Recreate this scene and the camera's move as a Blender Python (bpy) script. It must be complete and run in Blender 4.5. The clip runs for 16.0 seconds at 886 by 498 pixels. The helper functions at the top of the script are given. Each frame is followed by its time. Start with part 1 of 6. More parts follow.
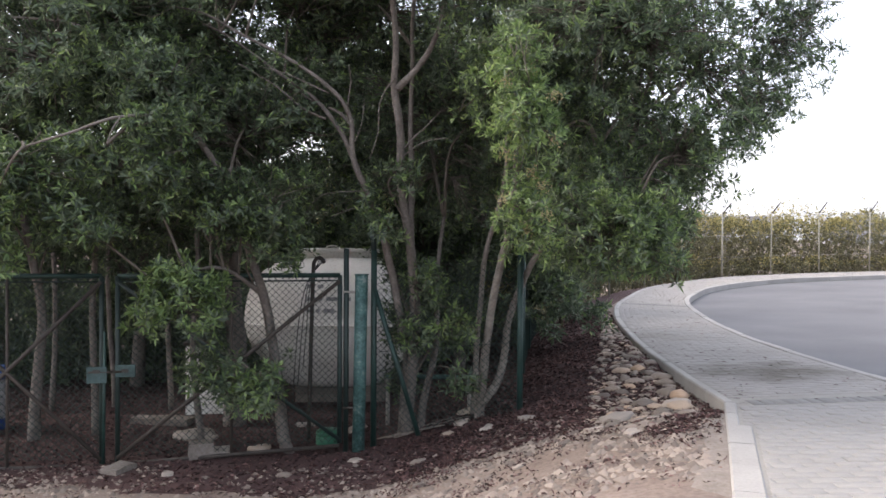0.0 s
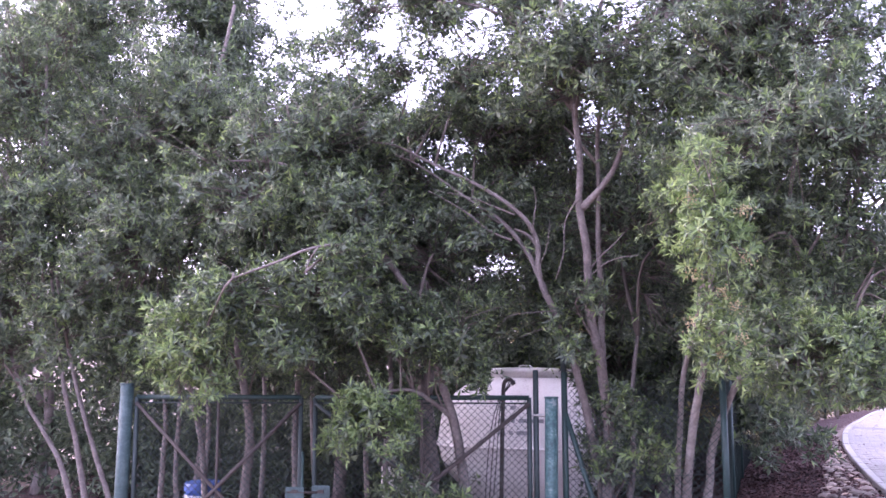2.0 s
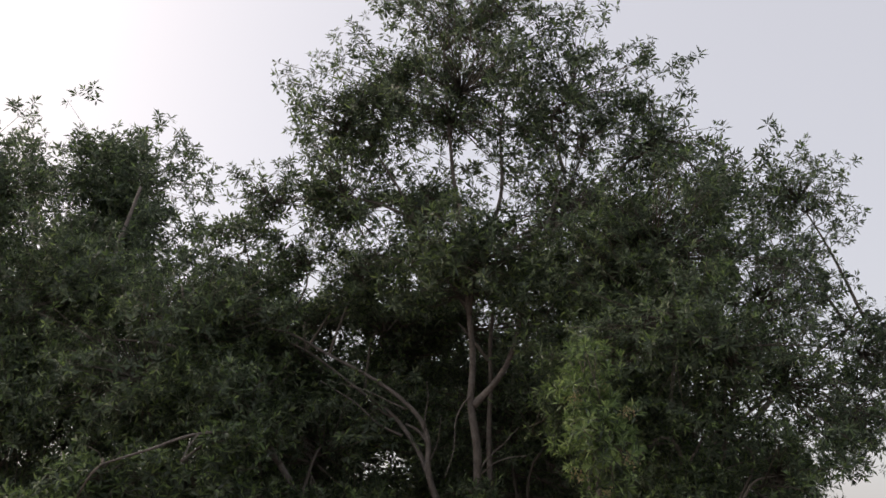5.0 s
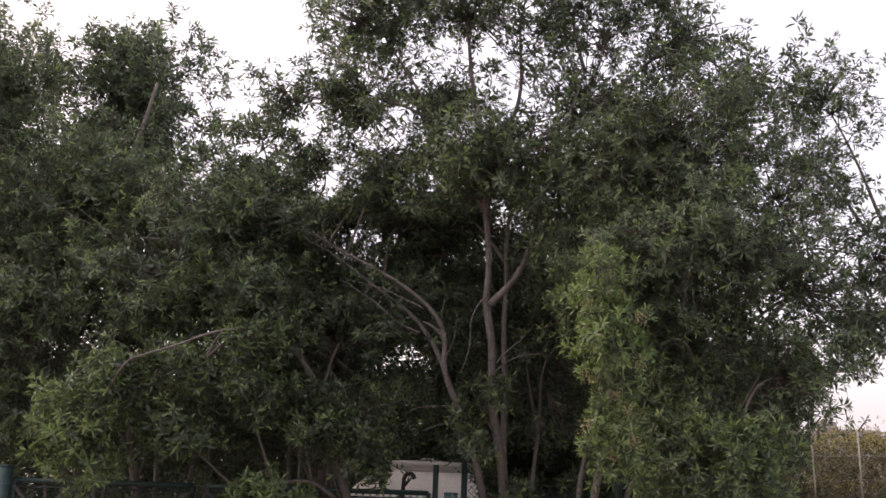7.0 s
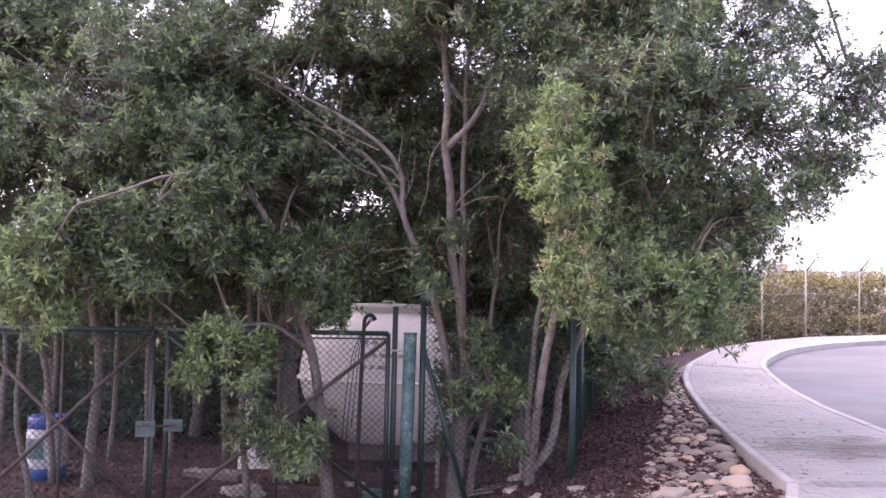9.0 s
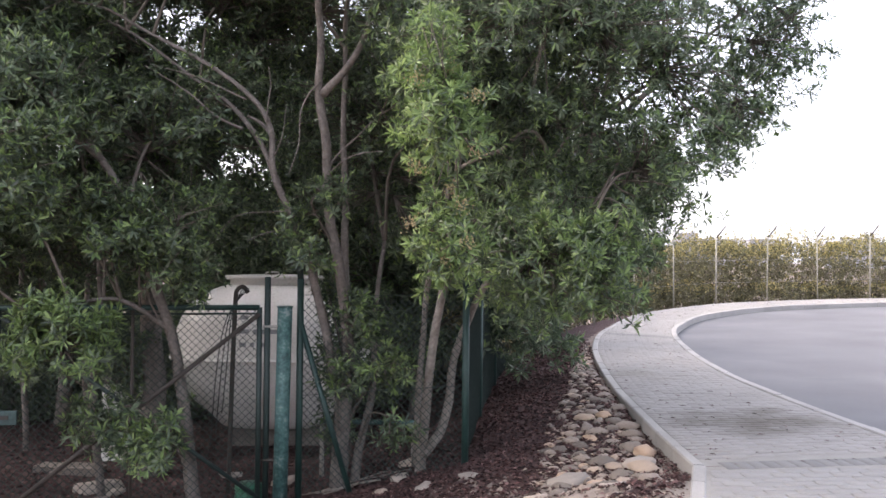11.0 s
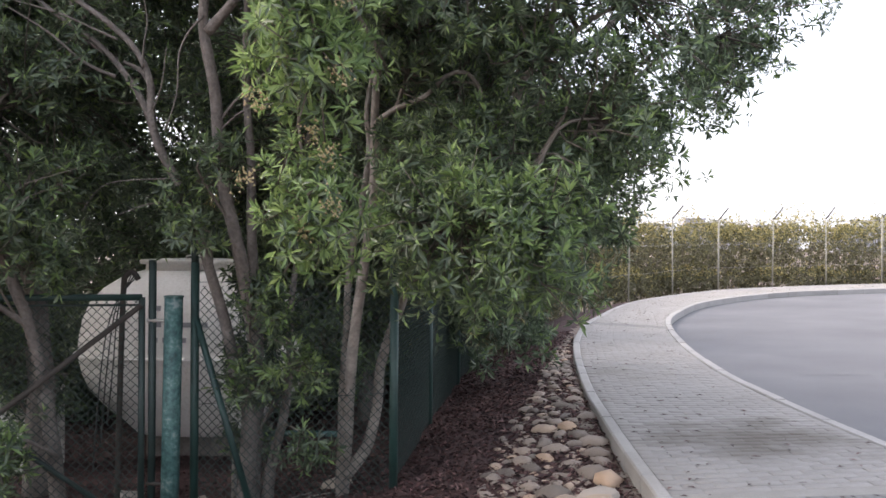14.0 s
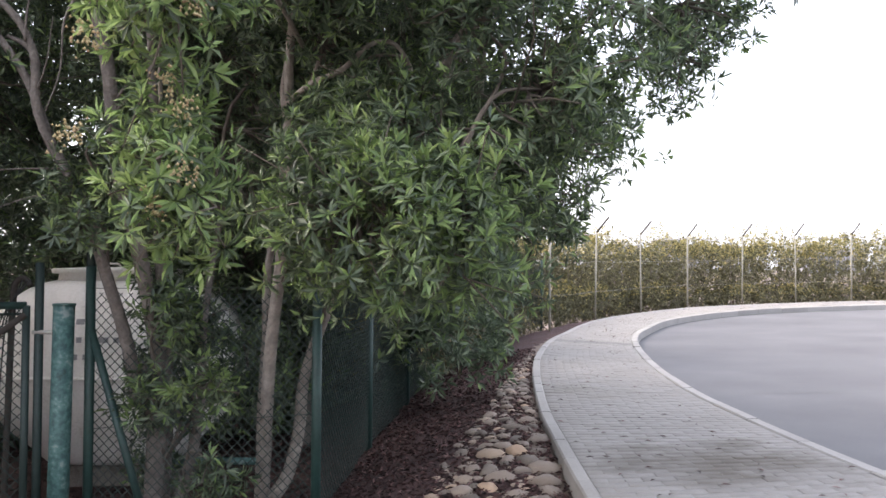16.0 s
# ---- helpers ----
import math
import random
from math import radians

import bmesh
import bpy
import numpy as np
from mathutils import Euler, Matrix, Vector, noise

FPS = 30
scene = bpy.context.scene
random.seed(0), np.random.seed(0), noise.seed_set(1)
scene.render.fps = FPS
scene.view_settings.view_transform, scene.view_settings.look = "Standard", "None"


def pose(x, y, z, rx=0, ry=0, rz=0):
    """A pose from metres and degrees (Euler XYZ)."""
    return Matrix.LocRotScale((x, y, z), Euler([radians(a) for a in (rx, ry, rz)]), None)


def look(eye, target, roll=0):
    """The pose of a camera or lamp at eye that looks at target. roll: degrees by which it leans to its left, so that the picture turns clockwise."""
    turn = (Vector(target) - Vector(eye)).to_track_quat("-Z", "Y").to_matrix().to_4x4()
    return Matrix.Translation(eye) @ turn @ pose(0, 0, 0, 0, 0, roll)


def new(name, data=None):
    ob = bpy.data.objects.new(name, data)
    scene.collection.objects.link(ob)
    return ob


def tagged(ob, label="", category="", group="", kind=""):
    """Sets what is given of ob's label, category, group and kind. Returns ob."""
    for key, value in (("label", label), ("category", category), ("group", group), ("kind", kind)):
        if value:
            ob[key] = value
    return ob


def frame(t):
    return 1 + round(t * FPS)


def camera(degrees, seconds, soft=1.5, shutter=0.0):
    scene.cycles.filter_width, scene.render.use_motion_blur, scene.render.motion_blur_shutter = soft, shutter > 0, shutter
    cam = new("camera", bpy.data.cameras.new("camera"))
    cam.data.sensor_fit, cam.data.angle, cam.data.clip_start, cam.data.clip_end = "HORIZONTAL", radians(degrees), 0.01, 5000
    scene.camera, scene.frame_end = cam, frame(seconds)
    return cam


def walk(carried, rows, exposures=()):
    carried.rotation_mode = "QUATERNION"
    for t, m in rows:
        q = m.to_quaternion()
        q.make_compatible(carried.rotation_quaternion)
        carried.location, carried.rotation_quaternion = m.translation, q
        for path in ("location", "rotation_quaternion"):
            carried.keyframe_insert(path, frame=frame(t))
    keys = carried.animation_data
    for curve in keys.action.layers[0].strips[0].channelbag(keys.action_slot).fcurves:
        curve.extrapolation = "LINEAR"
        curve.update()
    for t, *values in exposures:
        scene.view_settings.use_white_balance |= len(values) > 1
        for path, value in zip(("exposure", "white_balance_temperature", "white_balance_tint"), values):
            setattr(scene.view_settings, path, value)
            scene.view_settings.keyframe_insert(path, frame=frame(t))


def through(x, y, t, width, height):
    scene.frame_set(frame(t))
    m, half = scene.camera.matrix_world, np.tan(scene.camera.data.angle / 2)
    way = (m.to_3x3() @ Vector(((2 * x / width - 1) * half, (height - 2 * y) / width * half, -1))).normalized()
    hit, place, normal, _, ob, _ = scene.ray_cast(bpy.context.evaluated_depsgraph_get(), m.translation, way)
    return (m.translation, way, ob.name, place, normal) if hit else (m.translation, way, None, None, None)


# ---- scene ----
cam = camera(56.0, 16.0, soft=1.6)

# seconds, x, y, z, yaw (to the left), pitch (up), roll
ROWS = [
    (0.0, 0.013, 0.001, 1.426, 0.23, -0.66, 0.32),
    (0.5, 0.050, 0.089, 1.472, 3.88, -0.10, -0.15),
    (1.0, 0.105, 0.115, 1.503, 9.08, 0.78, 0.16),
    (1.5, 0.157, 0.115, 1.518, 12.11, 3.45, 0.08),
    (2.0, 0.191, 0.124, 1.518, 14.29, 7.03, 0.01),
    (2.5, 0.208, 0.144, 1.501, 15.46, 10.57, 0.28),
    (3.0, 0.216, 0.157, 1.473, 14.68, 13.10, 0.68),
    (3.5, 0.221, 0.163, 1.441, 12.84, 15.66, 0.50),
    (4.0, 0.228, 0.165, 1.408, 10.19, 18.56, 1.04),
    (4.2, 0.232, 0.152, 1.422, 9.41, 19.31, 1.12),
    (5.2, 0.252, 0.098, 1.480, 7.30, 20.59, 1.38),
    (6.3, 0.263, 0.048, 1.535, 7.64, 17.09, 1.57),
    (6.5, 0.268, 0.035, 1.543, 8.06, 16.08, 1.42),
    (7.0, 0.272, 0.031, 1.566, 8.51, 13.02, 2.07),
    (7.5, 0.273, 0.018, 1.582, 8.58, 9.29, 2.04),
    (8.0, 0.278, 0.002, 1.579, 8.68, 6.87, 1.95),
    (8.5, 0.290, 0.036, 1.557, 8.39, 4.72, 1.63),
    (9.0, 0.317, 0.182, 1.535, 5.71, 2.67, 1.27),
    (9.5, 0.362, 0.394, 1.524, 3.21, 2.75, 1.27),
    (10.0, 0.435, 0.627, 1.515, 0.99, 1.48, 0.85),
    (10.2, 0.468, 0.731, 1.511, 0.87, 1.35, 1.09),
    (11.2, 0.701, 1.265, 1.487, 0.12, 0.70, 0.41),
    (12.3, 0.983, 1.831, 1.461, -0.69, 0.02, -0.19),
    (12.5, 1.021, 1.934, 1.458, -0.49, -0.51, -0.14),
    (13.0, 1.109, 2.188, 1.477, -1.45, -0.02, -0.51),
    (13.5, 1.216, 2.436, 1.462, -0.67, -0.09, -0.39),
    (14.0, 1.295, 2.669, 1.437, 0.79, -0.12, 0.43),
    (14.5, 1.343, 2.877, 1.403, -0.25, 0.91, 0.56),
    (15.0, 1.410, 3.061, 1.360, -0.22, 1.14, 0.59),
    (15.5, 1.491, 3.243, 1.322, 0.36, 0.67, 0.99),
    (16.0, 1.581, 3.431, 1.291, -1.06, 1.40, 0.39),
]
EXPOSURES = [   # seconds, stops, kelvin, tint
    (0.0, 1.66, 6450, 14), (0.5, 2.0, 6300, 21), (1.0, 2.4, 6050, 31), (1.5, 2.75, 5850, 43), (2.0, 2.75, 5750, 48), (2.5, 2.1, 5800, 46), (3.0, 1.4, 6000, 38), (3.5, 0.8, 6350, 28), (4.2, 0.35, 6850, 16), (6.3, 0.25, 7150, 14),
    (6.6, 0.45, 7200, 17), (7.0, 1.0, 7150, 26), (7.6, 1.65, 7050, 37), (8.5, 2.4, 6350, 45), (9.0, 2.35, 6300, 43), (9.6, 2.15, 6350, 36), (10.2, 2.05, 6450, 24), (12.3, 2.0, 6500, 16), (13.5, 1.9, 6500, 15), (14.0, 1.85, 6500, 15), (16.0, 2.0, 6500, 15)]
walk(cam, [(t, pose(x, y, z, 90 + pitch, 0, yaw) @ pose(0, 0, 0, 0, 0, roll)) for t, x, y, z, yaw, pitch, roll in ROWS], EXPOSURES)

# ---- light ----
world = bpy.data.worlds.new("world")
scene.world = world
world.use_nodes = True
wn = world.node_tree.nodes
wl = world.node_tree.links
sky = wn.new("ShaderNodeTexSky")
sky.sky_type = "NISHITA"
sky.sun_disc = False
SUN_ELEVATION, SUN_AZIMUTH = 38.0, -78.0   # degrees; azimuth clockwise from +y
sky.sun_elevation = radians(SUN_ELEVATION)
sky.sun_rotation = radians(SUN_AZIMUTH)
sky.air_density, sky.dust_density, sky.ozone_density = 1.0, 6.0, 1.0
# thin even cloud in front of the clear sky
veil = wn.new("ShaderNodeMix")
veil.data_type = "RGBA"
veil.inputs[0].default_value = 0.5
veil.inputs[7].default_value = (5.4, 5.55, 5.85, 1)
wl.new(sky.outputs[0], veil.inputs[6])
wl.new(veil.outputs[2], wn["Background"].inputs[0])
wn["Background"].inputs[1].default_value = 0.15

sun = new("sun", bpy.data.lights.new("sun", "SUN"))
sun.data.energy, sun.data.angle, sun.data.color = 0.8, radians(40), (1.0, 0.96, 0.9)
sun.matrix_world = look((0, 0, 0), (-math.sin(radians(SUN_AZIMUTH)), -math.cos(radians(SUN_AZIMUTH)), -math.tan(radians(SUN_ELEVATION))))


# ---- materials ----
def material(name, colour, rough=0.8, metal=0.0):
    m = bpy.data.materials.new(name)
    m.use_nodes = True
    b = m.node_tree.nodes["Principled BSDF"]
    b.inputs["Base Color"].default_value = (*colour, 1)
    b.inputs["Roughness"].default_value = rough
    b.inputs["Metallic"].default_value = metal
    return m, m.node_tree.nodes, m.node_tree.links, b


def ramp(n, stops):
    r = n.new("ShaderNodeValToRGB")
    while len(r.color_ramp.elements) < len(stops):
        r.color_ramp.elements.new(0.5)
    for e, (p, c) in zip(r.color_ramp.elements, stops):
        e.position, e.color = p, (*c, 1)
    return r


def surface(name, stops, scale=6.0, fine=60.0, rough=0.85, bump=0.3, metal=0.0, island=0.0, mottle=0.45, where="Object", distance=0.01):
    """A worn surface: colour ramp over coarse and fine noise, with an optional jump of tone from piece to piece."""
    m, n, l, b = material(name, stops[0][1], rough, metal)
    tc = n.new("ShaderNodeTexCoord")
    geo = n.new("ShaderNodeNewGeometry")
    src = geo.outputs["Position"] if where == "World" else tc.outputs["Object"]
    a = n.new("ShaderNodeTexNoise")
    a.inputs["Scale"].default_value, a.inputs["Detail"].default_value = scale, 6
    f = n.new("ShaderNodeTexNoise")
    f.inputs["Scale"].default_value, f.inputs["Detail"].default_value = fine, 4
    l.new(src, a.inputs["Vector"])
    l.new(src, f.inputs["Vector"])
    mix = n.new("ShaderNodeMix")
    mix.inputs[0].default_value = mottle
    l.new(a.outputs["Fac"], mix.inputs[2])
    l.new(f.outputs["Fac"], mix.inputs[3])
    value = mix.outputs[0]
    if island:
        info = n.new("ShaderNodeObjectInfo")
        add = n.new("ShaderNodeMath")
        add.operation = "ADD"
        l.new(info.outputs["Random"], add.inputs[0])
        l.new(geo.outputs["Random Per Island"], add.inputs[1])
        fr = n.new("ShaderNodeMath")
        fr.operation = "FRACT"
        l.new(add.outputs[0], fr.inputs[0])
        m2 = n.new("ShaderNodeMix")
        m2.inputs[0].default_value = island
        l.new(value, m2.inputs[2])
        l.new(fr.outputs[0], m2.inputs[3])
        value = m2.outputs[0]
    r = ramp(n, stops)
    l.new(value, r.inputs[0])
    l.new(r.outputs[0], b.inputs["Base Color"])
    if bump:
        bp = n.new("ShaderNodeBump")
        bp.inputs["Strength"].default_value, bp.inputs["Distance"].default_value = bump, distance
        l.new(mix.outputs[0], bp.inputs["Height"])
        l.new(bp.outputs[0], b.inputs["Normal"])
    return m


def leaf_material(name, stops, through=0.3, rough=0.5):
    m, n, l, b = material(name, stops[0][1], rough)
    geo = n.new("ShaderNodeNewGeometry")
    big = n.new("ShaderNodeTexNoise")
    big.inputs["Scale"].default_value, big.inputs["Detail"].default_value = 1.3, 3
    l.new(geo.outputs["Position"], big.inputs["Vector"])
    mix = n.new("ShaderNodeMix")
    mix.inputs[0].default_value = 0.45
    l.new(geo.outputs["Random Per Island"], mix.inputs[2])
    l.new(big.outputs["Fac"], mix.inputs[3])
    r = ramp(n, stops)
    l.new(mix.outputs[0], r.inputs[0])
    l.new(r.outputs[0], b.inputs["Base Color"])
    b.inputs["Specular IOR Level"].default_value = 0.5
    t = n.new("ShaderNodeBsdfTranslucent")
    l.new(r.outputs[0], t.inputs["Color"])
    ms = n.new("ShaderNodeMixShader")
    ms.inputs[0].default_value = through
    l.new(b.outputs[0], ms.inputs[1])
    l.new(t.outputs[0], ms.inputs[2])
    l.new(ms.outputs[0], n["Material Output"].inputs["Surface"])
    return m


LEAF = leaf_material("leaf_green", [(0.12, (0.032, 0.048, 0.033)), (0.4, (0.07, 0.102, 0.06)), (0.65, (0.13, 0.175, 0.098)), (0.9, (0.24, 0.295, 0.175))], 0.36, 0.36)
LEAF_YOUNG = leaf_material("leaf_young", [(0.12, (0.085, 0.134, 0.047)), (0.45, (0.16, 0.245, 0.085)), (0.8, (0.275, 0.37, 0.14)), (0.97, (0.4, 0.36, 0.17))], 0.4)
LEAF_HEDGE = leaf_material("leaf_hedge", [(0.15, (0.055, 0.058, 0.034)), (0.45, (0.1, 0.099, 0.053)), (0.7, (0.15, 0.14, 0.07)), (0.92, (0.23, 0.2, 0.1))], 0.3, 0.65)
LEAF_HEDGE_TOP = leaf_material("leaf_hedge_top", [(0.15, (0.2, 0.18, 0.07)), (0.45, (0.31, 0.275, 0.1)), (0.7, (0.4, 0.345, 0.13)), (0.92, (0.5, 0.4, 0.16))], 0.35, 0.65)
LEAF_FLOWER = leaf_material("dry_flower", [(0.1, (0.27, 0.21, 0.11)), (0.6, (0.4, 0.34, 0.18)), (0.9, (0.3, 0.17, 0.11))], 0.2, 0.8)
BARK = surface("bark", [(0.25, (0.075, 0.064, 0.057)), (0.5, (0.145, 0.127, 0.113)), (0.75, (0.25, 0.222, 0.2))], 7, 38, 0.9, 1.0, where="World", distance=0.03)
BARK_PALE = surface("bark_pale", [(0.25, (0.1, 0.086, 0.074)), (0.5, (0.2, 0.176, 0.153)), (0.75, (0.34, 0.305, 0.265))], 7, 36, 0.9, 1.0, where="World", distance=0.03)
TWIG = surface("twig", [(0.3, (0.07, 0.058, 0.047)), (0.7, (0.15, 0.128, 0.105))], 9, 60, 0.9, 0.2, where="World")
SOIL = surface("soil", [(0.25, (0.088, 0.062, 0.050)), (0.45, (0.146, 0.110, 0.089)), (0.62, (0.205, 0.162, 0.135)), (0.8, (0.264, 0.219, 0.186))], 1.1, 26, 0.95, 0.9, where="World", distance=0.03)
MULCH = surface("leaf_litter", [(0.2, (0.023, 0.012, 0.010)), (0.45, (0.051, 0.024, 0.022)), (0.7, (0.095, 0.046, 0.042)), (0.93, (0.251, 0.160, 0.144))], 3, 80, 0.9, 0.3, island=0.7, where="World")
MULCH_BED = surface("litter_bed", [(0.25, (0.021, 0.010, 0.009)), (0.5, (0.045, 0.020, 0.018)), (0.75, (0.082, 0.042, 0.037))], 2.5, 45, 0.95, 1.0, where="World", distance=0.03)
PAVER = surface("paver", [(0.2, (0.185, 0.174, 0.163)), (0.5, (0.240, 0.227, 0.212)), (0.8, (0.295, 0.279, 0.261))], 1.3, 60, 0.9, 0.35, island=0.13, where="World", distance=0.004)
PAVER_DARK = surface("paver_dark", [(0.2, (0.131, 0.126, 0.123)), (0.5, (0.171, 0.165, 0.158)), (0.8, (0.218, 0.208, 0.197))], 1.6, 70, 0.9, 0.35, island=0.25, where="World", distance=0.004)
PAVER_LIGHT = surface("paver_light", [(0.2, (0.185, 0.177, 0.166)), (0.5, (0.240, 0.231, 0.218)), (0.8, (0.296, 0.285, 0.270))], 1.3, 60, 0.9, 0.35, island=0.1, where="World", distance=0.004)
GRIT = surface("grit", [(0.1, (0.099, 0.079, 0.065)), (0.5, (0.189, 0.158, 0.135)), (0.9, (0.297, 0.248, 0.203))], 5, 40, 0.9, 0.5, island=0.75)
JOINT = surface("joint_sand", [(0.3, (0.196, 0.184, 0.167)), (0.7, (0.287, 0.276, 0.253))], 4, 90, 0.95, 0.4, where="World")
KERB = surface("kerb_concrete", [(0.25, (0.210, 0.201, 0.189)), (0.5, (0.287, 0.276, 0.260)), (0.8, (0.365, 0.351, 0.333))], 2.5, 60, 0.9, 0.35, island=0.15, where="World", distance=0.004)
FOOTING = surface("rough_concrete", [(0.25, (0.19, 0.17, 0.15)), (0.5, (0.28, 0.26, 0.235)), (0.8, (0.38, 0.36, 0.33))], 4, 40, 0.95, 0.8, where="World", distance=0.02)
HAUNCH = surface("earthy_concrete", [(0.25, (0.13, 0.108, 0.09)), (0.5, (0.2, 0.172, 0.148)), (0.8, (0.29, 0.26, 0.23))], 4, 30, 0.95, 0.9, where="World", distance=0.03)
ASPHALT = surface("asphalt", [(0.28, (0.067, 0.067, 0.071)), (0.5, (0.1, 0.1, 0.106)), (0.72, (0.142, 0.141, 0.147))], 0.5, 120, 0.85, 0.4, where="World", mottle=0.35, distance=0.004)
STONE = surface("river_stone", [(0.08, (0.1, 0.085, 0.074)), (0.35, (0.185, 0.155, 0.13)), (0.6, (0.27, 0.222, 0.183)), (0.78, (0.35, 0.275, 0.21)), (0.93, (0.43, 0.29, 0.19))], 5, 60, 0.9, 0.6, island=0.75)
STONE_PALE = surface("pale_stone", [(0.1, (0.2, 0.175, 0.15)), (0.5, (0.31, 0.275, 0.24)), (0.9, (0.43, 0.34, 0.26))], 5, 40, 0.9, 0.5, island=0.5)
GREEN = surface("green_paint", [(0.25, (0.008, 0.022, 0.019)), (0.5, (0.013, 0.038, 0.032)), (0.72, (0.02, 0.055, 0.047)), (0.85, (0.08, 0.09, 0.08))], 5, 40, 0.55, 0.25, where="World")
GREEN_LIGHT = surface("weathered_green_paint", [(0.32, (0.014, 0.034, 0.032)), (0.43, (0.03, 0.078, 0.073)), (0.54, (0.062, 0.135, 0.125)), (0.66, (0.22, 0.26, 0.245))], 9, 34, 0.6, 0.3, where="World")
GREEN_DARK = surface("dark_green_paint", [(0.3, (0.009, 0.02, 0.018)), (0.7, (0.02, 0.036, 0.032))], 6, 40, 0.6, 0.2, where="World")
RUSTY = surface("rusty_pipe", [(0.25, (0.024, 0.021, 0.019)), (0.55, (0.048, 0.039, 0.032)), (0.8, (0.095, 0.07, 0.054))], 8, 60, 0.75, 0.3, where="World")
BOX_GREEN = surface("green_plastic", [(0.3, (0.02, 0.1, 0.06)), (0.7, (0.04, 0.17, 0.1)), (0.9, (0.09, 0.2, 0.14))], 6, 40, 0.5, 0.2, where="World")
WIRE = surface("coated_wire", [(0.3, (0.012, 0.026, 0.022)), (0.7, (0.03, 0.05, 0.043))], 12, 60, 0.6, 0.0, where="World")
GALV = surface("galvanised_steel", [(0.3, (0.315, 0.307, 0.277)), (0.7, (0.45, 0.435, 0.39))], 6, 50, 0.6, 0.2, 0.2, where="World")
POST_GREY = surface("dull_galvanised_steel", [(0.3, (0.17, 0.165, 0.14)), (0.7, (0.3, 0.285, 0.235))], 4, 50, 0.7, 0.2, where="World")
TANK = surface("tank_gelcoat", [(0.26, (0.45, 0.41, 0.36)), (0.42, (0.68, 0.66, 0.615)), (0.72, (0.82, 0.8, 0.765))], 2.4, 35, 0.55, 0.12, where="World")
GREY_PAINT = surface("grey_lettering", [(0.3, (0.2, 0.2, 0.21)), (0.7, (0.32, 0.32, 0.33))], 20, 90, 0.7, 0.0, where="World")
GREEN_OLD = surface("dull_green_paint", [(0.26, (0.012, 0.026, 0.026)), (0.46, (0.028, 0.06, 0.058)), (0.66, (0.06, 0.1, 0.097)), (0.82, (0.17, 0.19, 0.18))], 8, 34, 0.6, 0.3, where="World")
CONCRETE_DIRTY = surface("dirty_concrete", [(0.25, (0.1, 0.083, 0.07)), (0.5, (0.175, 0.152, 0.132)), (0.8, (0.27, 0.243, 0.215))], 5, 40, 0.95, 0.8, where="World", distance=0.02)
DARK_STUFF = surface("dark_plastic", [(0.3, (0.012, 0.012, 0.013)), (0.7, (0.03, 0.03, 0.032))], 8, 60, 0.5, 0.1, where="World")
BLUE = surface("blue_plastic", [(0.3, (0.01, 0.04, 0.16)), (0.7, (0.018, 0.07, 0.26))], 6, 50, 0.45, 0.1, where="World")
WHITE_PLASTIC = surface("white_plastic", [(0.3, (0.3, 0.315, 0.33)), (0.7, (0.45, 0.46, 0.47))], 6, 50, 0.5, 0.1, where="World")
FAR_WALL = surface("far_wall", [(0.3, (0.3, 0.3, 0.33)), (0.7, (0.4, 0.4, 0.42))], 0.2, 2, 0.9, 0.0, where="World")
FAR_PANE = surface("far_pane", [(0.3, (0.1, 0.11, 0.13)), (0.7, (0.15, 0.16, 0.18))], 0.2, 2, 0.4, 0.0, where="World")



def stain(mat, centre, radius, colour, amount):
    """A ragged dirt patch on a surface."""
    n, l = mat.node_tree.nodes, mat.node_tree.links
    b = n["Principled BSDF"]
    base = b.inputs["Base Color"].links[0].from_socket
    geo = n.new("ShaderNodeNewGeometry")
    wob = n.new("ShaderNodeTexNoise")
    wob.inputs["Scale"].default_value, wob.inputs["Detail"].default_value = 2.2, 5
    l.new(geo.outputs["Position"], wob.inputs["Vector"])
    off = n.new("ShaderNodeVectorMath")
    off.operation = "SUBTRACT"
    off.inputs[1].default_value = centre
    l.new(geo.outputs["Position"], off.inputs[0])
    ln = n.new("ShaderNodeVectorMath")
    ln.operation = "LENGTH"
    l.new(off.outputs[0], ln.inputs[0])
    add = n.new("ShaderNodeMath")
    add.operation = "MULTIPLY_ADD"
    add.inputs[1].default_value, add.inputs[2].default_value = radius * 2.6, -radius * 1.3
    l.new(wob.outputs["Fac"], add.inputs[0])
    sm = n.new("ShaderNodeMath")
    sm.operation = "ADD"
    l.new(ln.outputs["Value"], sm.inputs[0])
    l.new(add.outputs[0], sm.inputs[1])
    mr = n.new("ShaderNodeMapRange")
    mr.inputs["From Min"].default_value, mr.inputs["From Max"].default_value = radius * 0.15, radius * 1.15
    mr.inputs["To Min"].default_value, mr.inputs["To Max"].default_value = amount, 0.0
    l.new(sm.outputs[0], mr.inputs["Value"])
    mx = n.new("ShaderNodeMix")
    mx.data_type = "RGBA"
    mx.inputs[7].default_value = (*colour, 1)
    l.new(mr.outputs[0], mx.inputs[0])
    l.new(base, mx.inputs[6])
    l.new(mx.outputs[2], b.inputs["Base Color"])


stain(PAVER, (3.55, 9.0, 0.03), 0.75, (0.09, 0.077, 0.06), 0.85)
stain(PAVER, (3.1, 12.2, 0.03), 0.6, (0.16, 0.145, 0.12), 0.5)
stain(ASPHALT, (7.4, 15.0, 0.0), 2.4, (0.1, 0.1, 0.105), 0.5)


